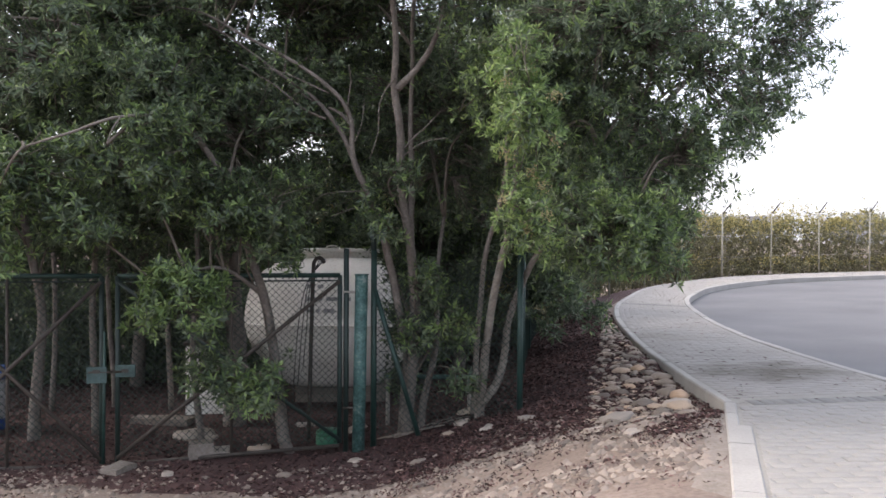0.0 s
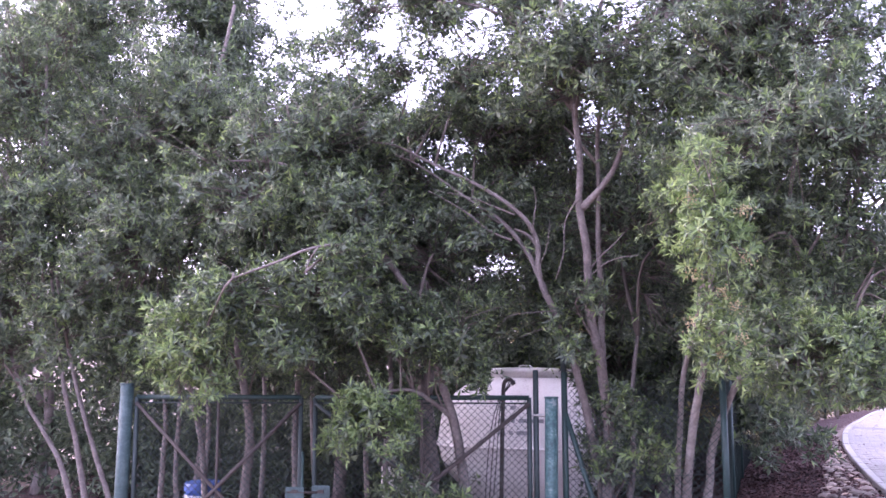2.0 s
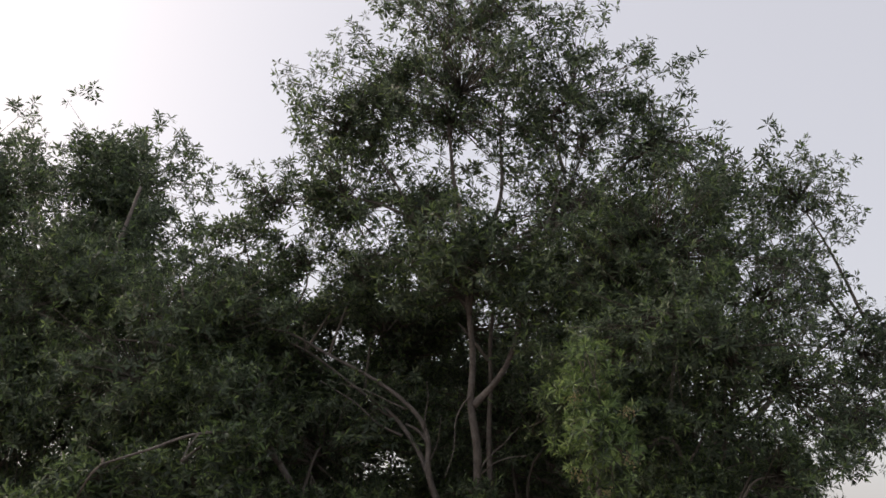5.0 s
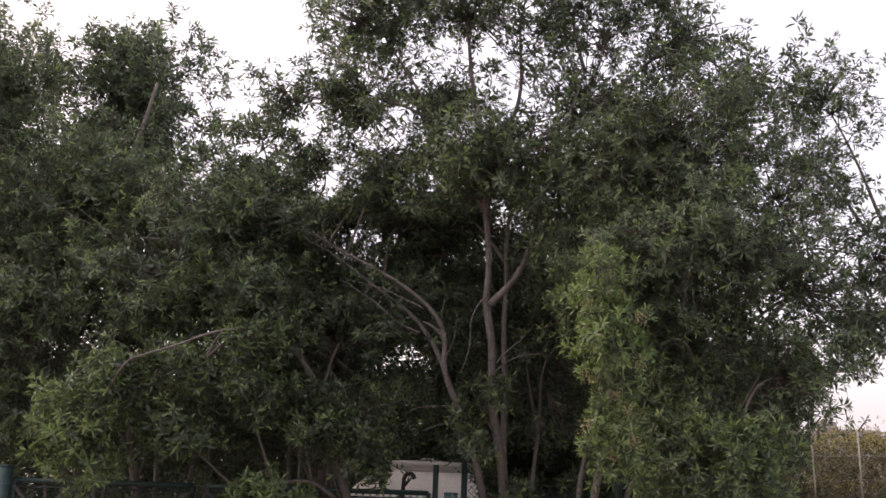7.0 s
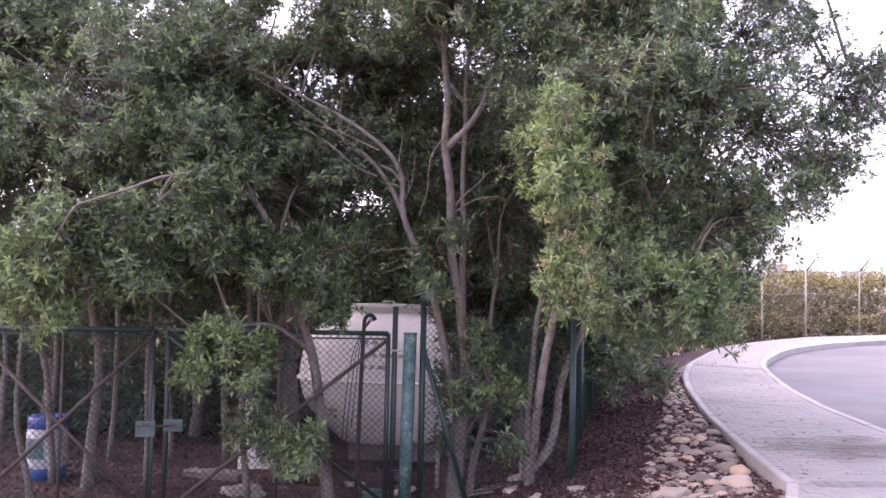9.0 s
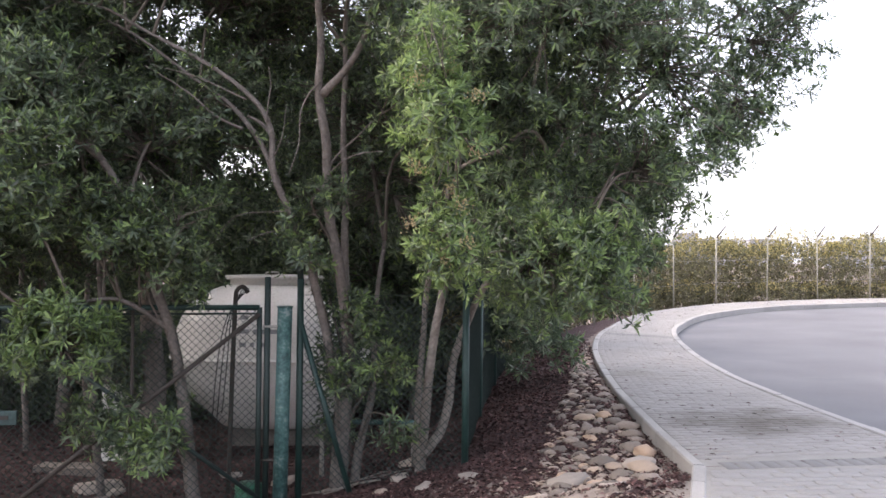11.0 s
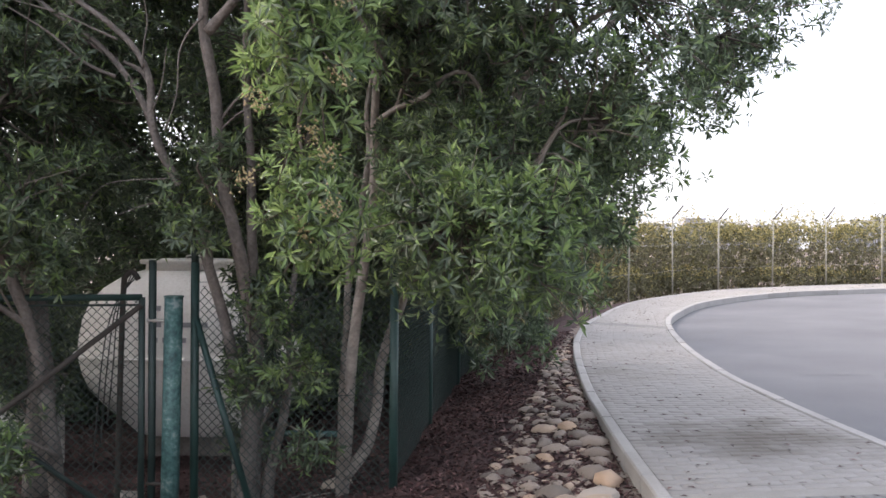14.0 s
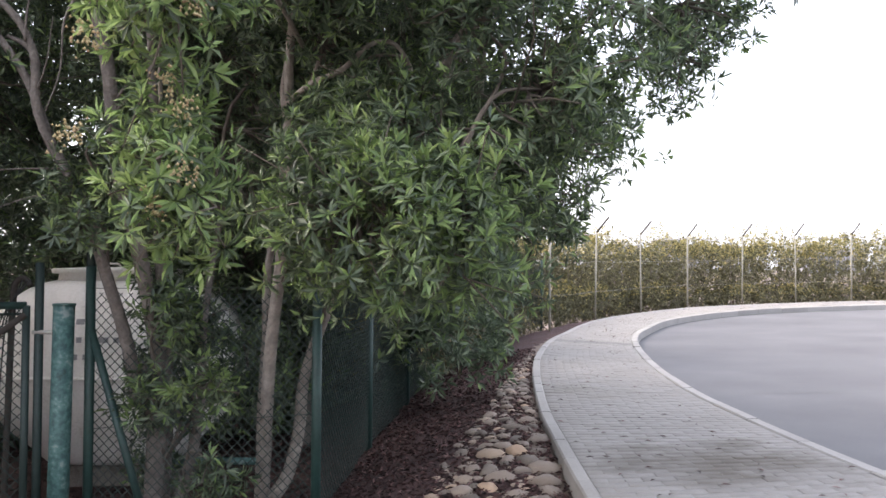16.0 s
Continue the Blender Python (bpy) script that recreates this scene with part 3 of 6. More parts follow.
pipe("arm", [(0.83, 9.16, 1.26), (0.75, 9.4, 1.55)], 0.03, GREEN_DARK, cp)
front = thing("fence", (-0.80, 9.38, -0.8), "dark green chain-link fence panel beside the gate", "fence")
mesh_panel(front, (-0.80, 9.38), (0.83, 9.16), (-0.84, 1.14), (-0.50, 1.16))
pipe("line_wire", [(-0.80, 9.38, 1.14), (0.83, 9.16, 1.16)], 0.003, WIRE, front, 6)
pipe("line_wire", [(-0.80, 9.38, 0.15), (0.83, 9.16, 0.3)], 0.003, WIRE, front, 6)

side_line = [(0.83, 9.16), (1.05, 11.2), (1.35, 13.4), (1.75, 15.8), (2.3, 18.4), (3.2, 21.2), (4.4, 24.0)]
side = thing("fence", (0.83, 9.16, -0.5), "dark green chain-link fence running along the planted bank", "fence")
for (a, b) in zip(side_line[:-1], side_line[1:]):
    za, zb = soil(*a) + 0.02, soil(*b) + 0.02
    mesh_panel(side, a, b, (za, za + 1.68), (zb, zb + 1.68), r=0.004)
    pipe("line_wire", [(*a, za + 1.68), (*b, zb + 1.68)], 0.004, WIRE, side, 6)
    pipe("post", [(*b, zb - 0.2), (*b, zb + 1.78)], 0.032, GREEN, side)

# galvanised fence behind the turning circle, with cranked tops
far_fence = thing("fence", (9.5, 28.6, 0.2), "grey galvanised fence with cranked post tops and line wires", "fence")
posts = []
for i, (x, y) in enumerate([(4.3, 21.9), (5.8, 24.3), (7.6, 26.8), (9.6, 29.0), (11.5, 29.55), (13.42, 30.0), (15.4, 30.35), (17.4, 30.6), (19.4, 30.5), (21.4, 30.0)]):
    z = level(x, y) - 0.05
    lean = 0.03 * math.sin(i * 2.1)
    posts.append((x + lean, y, z + 2.2))
    stout = i % 3 == 0
    pipe("post", [(x, y, z - 0.3), (x + lean, y, z + 2.2)], 0.026 if stout else 0.02, POST_GREY, far_fence, 8)
    pipe("arm", [(x + lean, y, z + 2.18), (x + lean + 0.34, y + 0.1, z + 2.58)], 0.024, RUSTY, far_fence, 6)
for dz, sag in ((-0.06, 0.05), (-0.75, 0.03), (-1.5, 0.02)):
    line = []
    for p, q in zip(posts[:-1], posts[1:]):
        line += [(p[0] + (q[0] - p[0]) * t, p[1] + (q[1] - p[1]) * t, p[2] + dz + (q[2] - p[2]) * t - sag * 4 * t * (1 - t)) for t in (0, 0.25, 0.5, 0.75)]
    pipe("line_wire", line, 0.008 if dz > -0.1 else 0.004, FOOTING, far_fence, 5)


# ---- tank ----
def lathe(profile, sides):
    V = [(r * math.cos(2 * math.pi * j / sides), r * math.sin(2 * math.pi * j / sides), z) for r, z in profile for j in range(sides)]
    F = [(i * sides + j, i * sides + (j + 1) % sides, (i + 1) * sides + (j + 1) % sides, (i + 1) * sides + j) for i in range(len(profile) - 1) for j in range(sides)]
    return V, F


TANK_AT = (-1.62, 12.25, -0.68)
tank = thing("water_tank", TANK_AT, "off-white fibreglass water tank in two bolted halves on a plinth", "water tank")
R, DEEP = 1.27, 0.9


def squared(profile, sides, power=3.4):
    """A shell with a rounded-oblong plan: half-widths over heights."""
    V, F = [], []
    for r, z in profile:
        for j in range(sides):
            c, q = math.cos(2 * math.pi * j / sides), math.sin(2 * math.pi * j / sides)
            k = (abs(c) ** power + abs(q) ** power) ** (-1 / power)
            V.append((r * c * k, r * q * k * DEEP / R, z))
    F = [(i * sides + j, i * sides + (j + 1) % sides, (i + 1) * sides + (j + 1) % sides, (i + 1) * sides + j) for i in range(len(profile) - 1) for j in range(sides)]
    return V, F


low = [(0.0, 0.0), (0.60, 0.0), (0.68, 0.03), (0.80, 0.16), (0.99, 0.34), (1.15, 0.53), (1.22, 0.70), (1.255, 0.85), (R, 0.905)]
up = [(R, 0.925), (1.255, 1.1), (1.22, 1.30), (1.15, 1.48), (1.01, 1.64), (0.84, 1.755), (0.70, 1.81), (0.60, 1.835)]
V, F = squared(low, 72)
place("lower_half", faces_of(V, F, "lower_half", TANK), tank)
V, F = squared(up, 72)
place("upper_half", faces_of(V, F, "upper_half", TANK), tank)
V, F = squared([(R - 0.05, 0.9), (R + 0.04, 0.9), (R + 0.045, 0.914), (R + 0.04, 0.93), (R - 0.05, 0.93)], 72)
place("flange", faces_of(V, F, "flange", TANK), tank, "projecting bolted flange")
V, F = squared([(0.60, 1.80), (0.585, 1.90), (0.65, 1.905), (0.655, 1.945), (0.64, 1.955), (0.3, 1.97), (0.0, 1.975)], 56)
place("manhole", faces_of(V, F, "manhole", TANK), tank, "stained manhole collar and lid")
lid = next(o for o in tank.children if o.name.startswith("manhole"))
V, F = tube(smooth_line([(-0.09, -0.3, 1.95), (-0.07, -0.3, 2.0), (0.07, -0.3, 2.0), (0.09, -0.3, 1.95)], 4), [0.01] * 13, 8)
place("handle", faces_of(V, F, "handle", TANK), lid, "moulded lifting handle")
for j in range(32):
    t = 2 * math.pi * j / 32
    k = (abs(math.cos(t)) ** 3.4 + abs(math.sin(t)) ** 3.4) ** (-1 / 3.4)
    pipe("bolt", [(TANK_AT[0] + (R + 0.02) * k * math.cos(t), TANK_AT[1] + (DEEP + 0.014) * k * math.sin(t), TANK_AT[2] + h) for h in (0.885, 0.945)], 0.008, GALV, tank, 6)
# faded stencilled lines on the front, kept as plain bars
for zz, widths in ((1.45, (0.10, 0.08)), (1.28, (0.12, 0.05, 0.2, 0.09)), (1.12, (0.09, 0.05, 0.15))):
    x = -0.28
    for w in widths:
        V = []
        for i in range(5):
            for z_ in (zz - 0.026, zz + 0.026):
                half = float(np.interp(z_, [z for _, z in up], [q for q, _ in up]))
                u_ = (x + w * i / 4) / half
                V.append((x + w * i / 4, -(half * DEEP / R) * (1 - abs(u_) ** 3.4) ** (1 / 3.4) - 0.005, z_))
        place("lettering", faces_of(V, [(2 * i, 2 * i + 2, 2 * i + 3, 2 * i + 1) for i in range(4)], "lettering", GREY_PAINT, False), tank, "faded grey stencilled bar")
        x += w + 0.05
plinth = thing("plinth", (TANK_AT[0], TANK_AT[1], -0.95), "dark stained concrete plinth under the tank", "plinth")
block("slab", (1.3, 0.7, 0.268), CONCRETE_DIRTY, plinth, (0.1, 0.1, 0), 3, 0.02)

chamber = thing("valve_chamber", (-3.2, 11.4, -1.0), "low off-white chamber with a rusty lid behind the gate", "valve chamber")
block("body", (0.60, 0.50, 0.98), TANK, chamber, (0, 0, 0), 6, 0.02)
block("lid", (0.65, 0.55, 0.05), RUSTY, chamber, (0, 0, 0.984), 6, 0.012, "rust-brown steel lid")
goose = thing("vent_pipe", (-1.58, 9.80, -0.9), "brown gooseneck steel pipe with hanging black cables", "pipe")
pipe("riser", [(-1.60, 9.80, -0.95), (-1.57, 9.80, 0.4), (-1.55, 9.80, 1.05), (-1.53, 9.8, 1.17), (-1.47, 9.8, 1.2), (-1.42, 9.8, 1.14)], 0.024, RUSTY, goose, 10, bend=4)
for k in range(3):
    pipe("cable", [(-1.47 + 0.03 * k, 9.78, 1.19), (-1.58 - 0.02 * k, 9.77, 0.9), (-1.62 - 0.05 * k, 9.76, 0.4), (-1.66 - 0.06 * k, 9.74, -0.1 - 0.2 * k)], 0.006, DARK_STUFF, goose, 6, bend=5)
wp = thing("water_pipe", (-0.7, 10.2, -0.3), "pale grey-green water pipe on short risers", "pipe")
pipe("run", [(-0.72, 10.25, -0.27), (0.34, 10.15, -0.25)], 0.028, GREEN_LIGHT, wp, 10)
pipe("riser", [(-0.70, 10.25, -0.95), (-0.70, 10.25, -0.27)], 0.026, FOOTING, wp, 10)
pipe("riser", [(0.30, 10.15, -0.9), (0.30, 10.15, -0.25)], 0.026, FOOTING, wp, 10)


# ---- trees ----
def rosette_bank(rng, leaf, width, per, count):
    """Sprays of lance-shaped leaves round a twig end; each leaf a folded kite of two triangles."""
    bank = []
    for _ in range(count):
        V, F, tip_leaf = [], [], []
        n = int(rng.integers(per - 3, per + 4))
        for i in range(n):
            az = i * 2.4 + rng.normal(0, 0.3)
            el = rng.uniform(-0.35, 1.15)
            ln, wd = leaf * rng.uniform(0.7, 1.2), width * rng.uniform(0.8, 1.2)
            d = np.array([math.cos(az) * math.cos(el), math.sin(az) * math.cos(el), math.sin(el)])
            s = np.cross(d, [0, 0, 1.0])
            s /= np.linalg.norm(s) + 1e-6
            u = np.cross(s, d)
            base = np.array([0, 0, (el - 0.4) * leaf * 0.45]) + d * leaf * 0.08
            tip = base + d * ln - u * ln * rng.uniform(0.02, 0.25)
            mid = base + d * ln * 0.52
            k = len(V)
            V += [base, mid + s * wd / 2 + u * wd * 0.22, tip, mid - s * wd / 2 + u * wd * 0.22]
            F += [(k, k + 1, k + 2), (k, k + 2, k + 3)]
            tip_leaf += [el > 0.62] * 2
        bank.append((np.array(V), np.array(F), np.array(tip_leaf)))
    return bank


rng = np.random.default_rng(7)
BANK_SMALL = rosette_bank(rng, 0.074, 0.0165, 14, 14)
BANK = rosette_bank(rng, 0.086, 0.021, 13, 14)
BANK_FAR = rosette_bank(rng, 0.17, 0.055, 7, 8)
BANK_SCRUB = rosette_bank(rng, 0.085, 0.034, 7, 8)
BANK_WIDE = rosette_bank(rng, 0.125, 0.034, 11, 8)


def sprays(points, outward, bank, rng, scale=1.0):
    """All leaf sprays at the points, each leaning outward; verts, triangles and which of these belong to the young leaves at the tip."""
    points, outward = np.asarray(points, float), np.asarray(outward, float)
    pick = rng.integers(len(bank), size=len(points))
    VV, FF, TT, off = [], [], [], 0
    for b, (V, F, tips) in enumerate(bank):
        p, z = points[pick == b], outward[pick == b]
        if not len(p):
            continue
        z = z + rng.normal(0, 0.45, z.shape)
        z /= np.linalg.norm(z, axis=1)[:, None] + 1e-6
        x = np.cross(z, rng.normal(0, 1, z.shape))
        x /= np.linalg.norm(x, axis=1)[:, None] + 1e-6
        M = np.stack([x, np.cross(z, x), z], 2) * (scale * rng.uniform(0.75, 1.2, len(p)))[:, None, None]
        W = np.einsum("nij,vj->nvi", M, V) + p[:, None, :]
        VV.append(W.reshape(-1, 3))
        FF.append((F[None] + (np.arange(len(p)) * len(V))[:, None, None] + off).reshape(-1, 3))
        TT.append(np.tile(tips, len(p)))
        off += len(p) * len(V)
    return np.concatenate(VV), np.concatenate(FF), np.concatenate(TT)


def blob_points(blob, n, rng, seed):
    """Spray places in an uneven ellipsoid: bunches towards its skin, with gaps between them."""
    c, r = np.array(blob[:3]), np.array(blob[3:6])
    out, nrm, tries = [], [], 0
    while len(out) < n:
        d = rng.normal(0, 1, 3)
        d /= np.linalg.norm(d)
        f = 0.72 + 0.6 * noise.noise(Vector(d * 1.9) + Vector((seed * 3.1, 0, 0))) + 0.3 * noise.noise(Vector(d * 4.6) + Vector((0, seed * 1.7, 0)))
        f = min(f, 0.98)
        q = rng.uniform(0, 1) ** 0.42
        p = c + d * r * f * q * 1.25
        tries += 1
        if tries < 6 * n and noise.noise(Vector(p * 1.9) + Vector((seed, 7.0, 0))) < -0.12:
            continue
        k = int(rng.integers(4, 10))
        o = rng.normal(0, 1, (k, 3)) * (0.075 + 0.045 * min(r)) * np.array([1, 1, 0.8])
        g = d / r
        g = g / np.linalg.norm(g) * 0.7 + np.array([0, 0, 0.5])
        out += list(p + o)
        nrm += list(g + o * 4.0)
    return np.array(out[:n]), np.array(nrm[:n])


def limb(points, r0, r1, sides=8, wob=0.12, steps=5, seed=0.0):
    P = smooth_line(points, steps)
    P = [p + Vector(noise.noise_vector(p * 1.6)) * 0.02 for p in P]
    n = len(P)
    return tube(P, [r0 + (r1 - r0) * (i / (n - 1)) ** 0.8 for i in range(n)], sides, wob, seed)


def join(chunks):
    V, F = [], []
    for v, f in chunks:
        k = len(V)
        V += list(v)
        F += [tuple(i + k for i in q) for q in f]
    return V, F


def tree(name, base, label, limbs, blobs, density, bank, rng, bark=None, leaf_mats=None, leaf_scale=1.0, twig_every=4):
    """limbs: (points, r0, r1); blobs: (x, y, z, rx, ry, rz, weight, young). The first limb is the trunk."""
    bark = bark or BARK
    leaf_mats = leaf_mats or [LEAF, LEAF_YOUNG]
    t = thing(name, base, label, "tree")
    o = Vector(base)
    for i, (pts, r0, r1) in enumerate(limbs):
        V, F = limb(pts, r0, r1, 10 if r0 > 0.05 else 7, seed=i * 3.3)
        place("trunk" if i == 0 else "branch", faces_of([v - o for v in V], F, "limb", bark), t)
    joints = [np.array(p) for pts, _, _ in limbs for p in smooth_line(pts, 3)]
    J = np.array(joints)
    VV, FF, IX, off = [], [], [], 0
    twigs = []
    bunches, cells = [], {}
    for bi, b in enumerate(blobs):
        area = (b[3] * b[4] + b[4] * b[5] + b[3] * b[5]) / 3 * 4 * math.pi
        n = max(6, int(area * density * b[6]))
        bunches.append(blob_points(b, n, rng, bi + len(name) + base[0]))
        for k in map(tuple, np.floor(bunches[-1][0] / 0.5).astype(int)):
            cells[k] = cells.get(k, 0) + 1
    for bi, b in enumerate(blobs):
        P, N = bunches[bi]
        # no bunch hangs alone in the air
        near = [sum(cells.get((i + a, j + c_, k + d_), 0) for a in (-1, 0, 1) for c_ in (-1, 0, 1) for d_ in (-1, 0, 1)) for i, j, k in np.floor(P / 0.5).astype(int)]
        lone = np.array(near) < (26 if max(b[3:6]) > 1.2 else 14 if max(b[3:6]) > 0.5 else 5)
        if lone.all():
            lone[:] = False
        P, N = P[~lone], N[~lone]
        V, F, tips = sprays(P, N, bank, rng, leaf_scale)
        VV.append(V)
        FF.append(F + off)
        IX.append((rng.uniform(0, 1, len(F) // 2).repeat(2) < b[7] + (0.32 + b[7]) * tips).astype("i4"))
        off += len(V)
        # a bough from the nearest limb into the blob, and twigs from it
        c = np.array(b[:3])
        src = J[np.argmin(np.linalg.norm(J - c - np.array([0, 0, -0.6]), axis=1))]
        mid = (src + c) / 2 + np.array([rng.normal(0, 0.12), rng.normal(0, 0.12), 0.18])
        if len(blobs) > 1:
            twigs.append(limb([src, mid, c], 0.011 + 0.012 * max(b[3:6]), 0.006, 6, 0.1, 4))
        bough = np.array([src * (1 - s) ** 2 + 2 * mid * s * (1 - s) + c * s * s for s in np.linspace(0.3, 1, 6)])
        for p in P[::twig_every]:
            s = bough[np.argmin(np.linalg.norm(bough - p, axis=1))]
            m_ = (s + p) / 2 + rng.normal(0, 0.06, 3)
            twigs.append(tube([s, m_, p], [0.008, 0.005, 0.003], 3))
    V = np.concatenate(VV) - np.array(base)
    crown = place("crown", mesh_np("crown", V, np.concatenate(FF), leaf_mats, np.concatenate(IX)), t)
    crown["kind"] = "stuff"
    if twigs:
        tv, tf = join(twigs)
        tw = place("twig_tangle", faces_of([Vector(v) - o for v in tv], tf, "twig_tangle", TWIG), t)
        tw["kind"] = "stuff"
    return t


D = 96
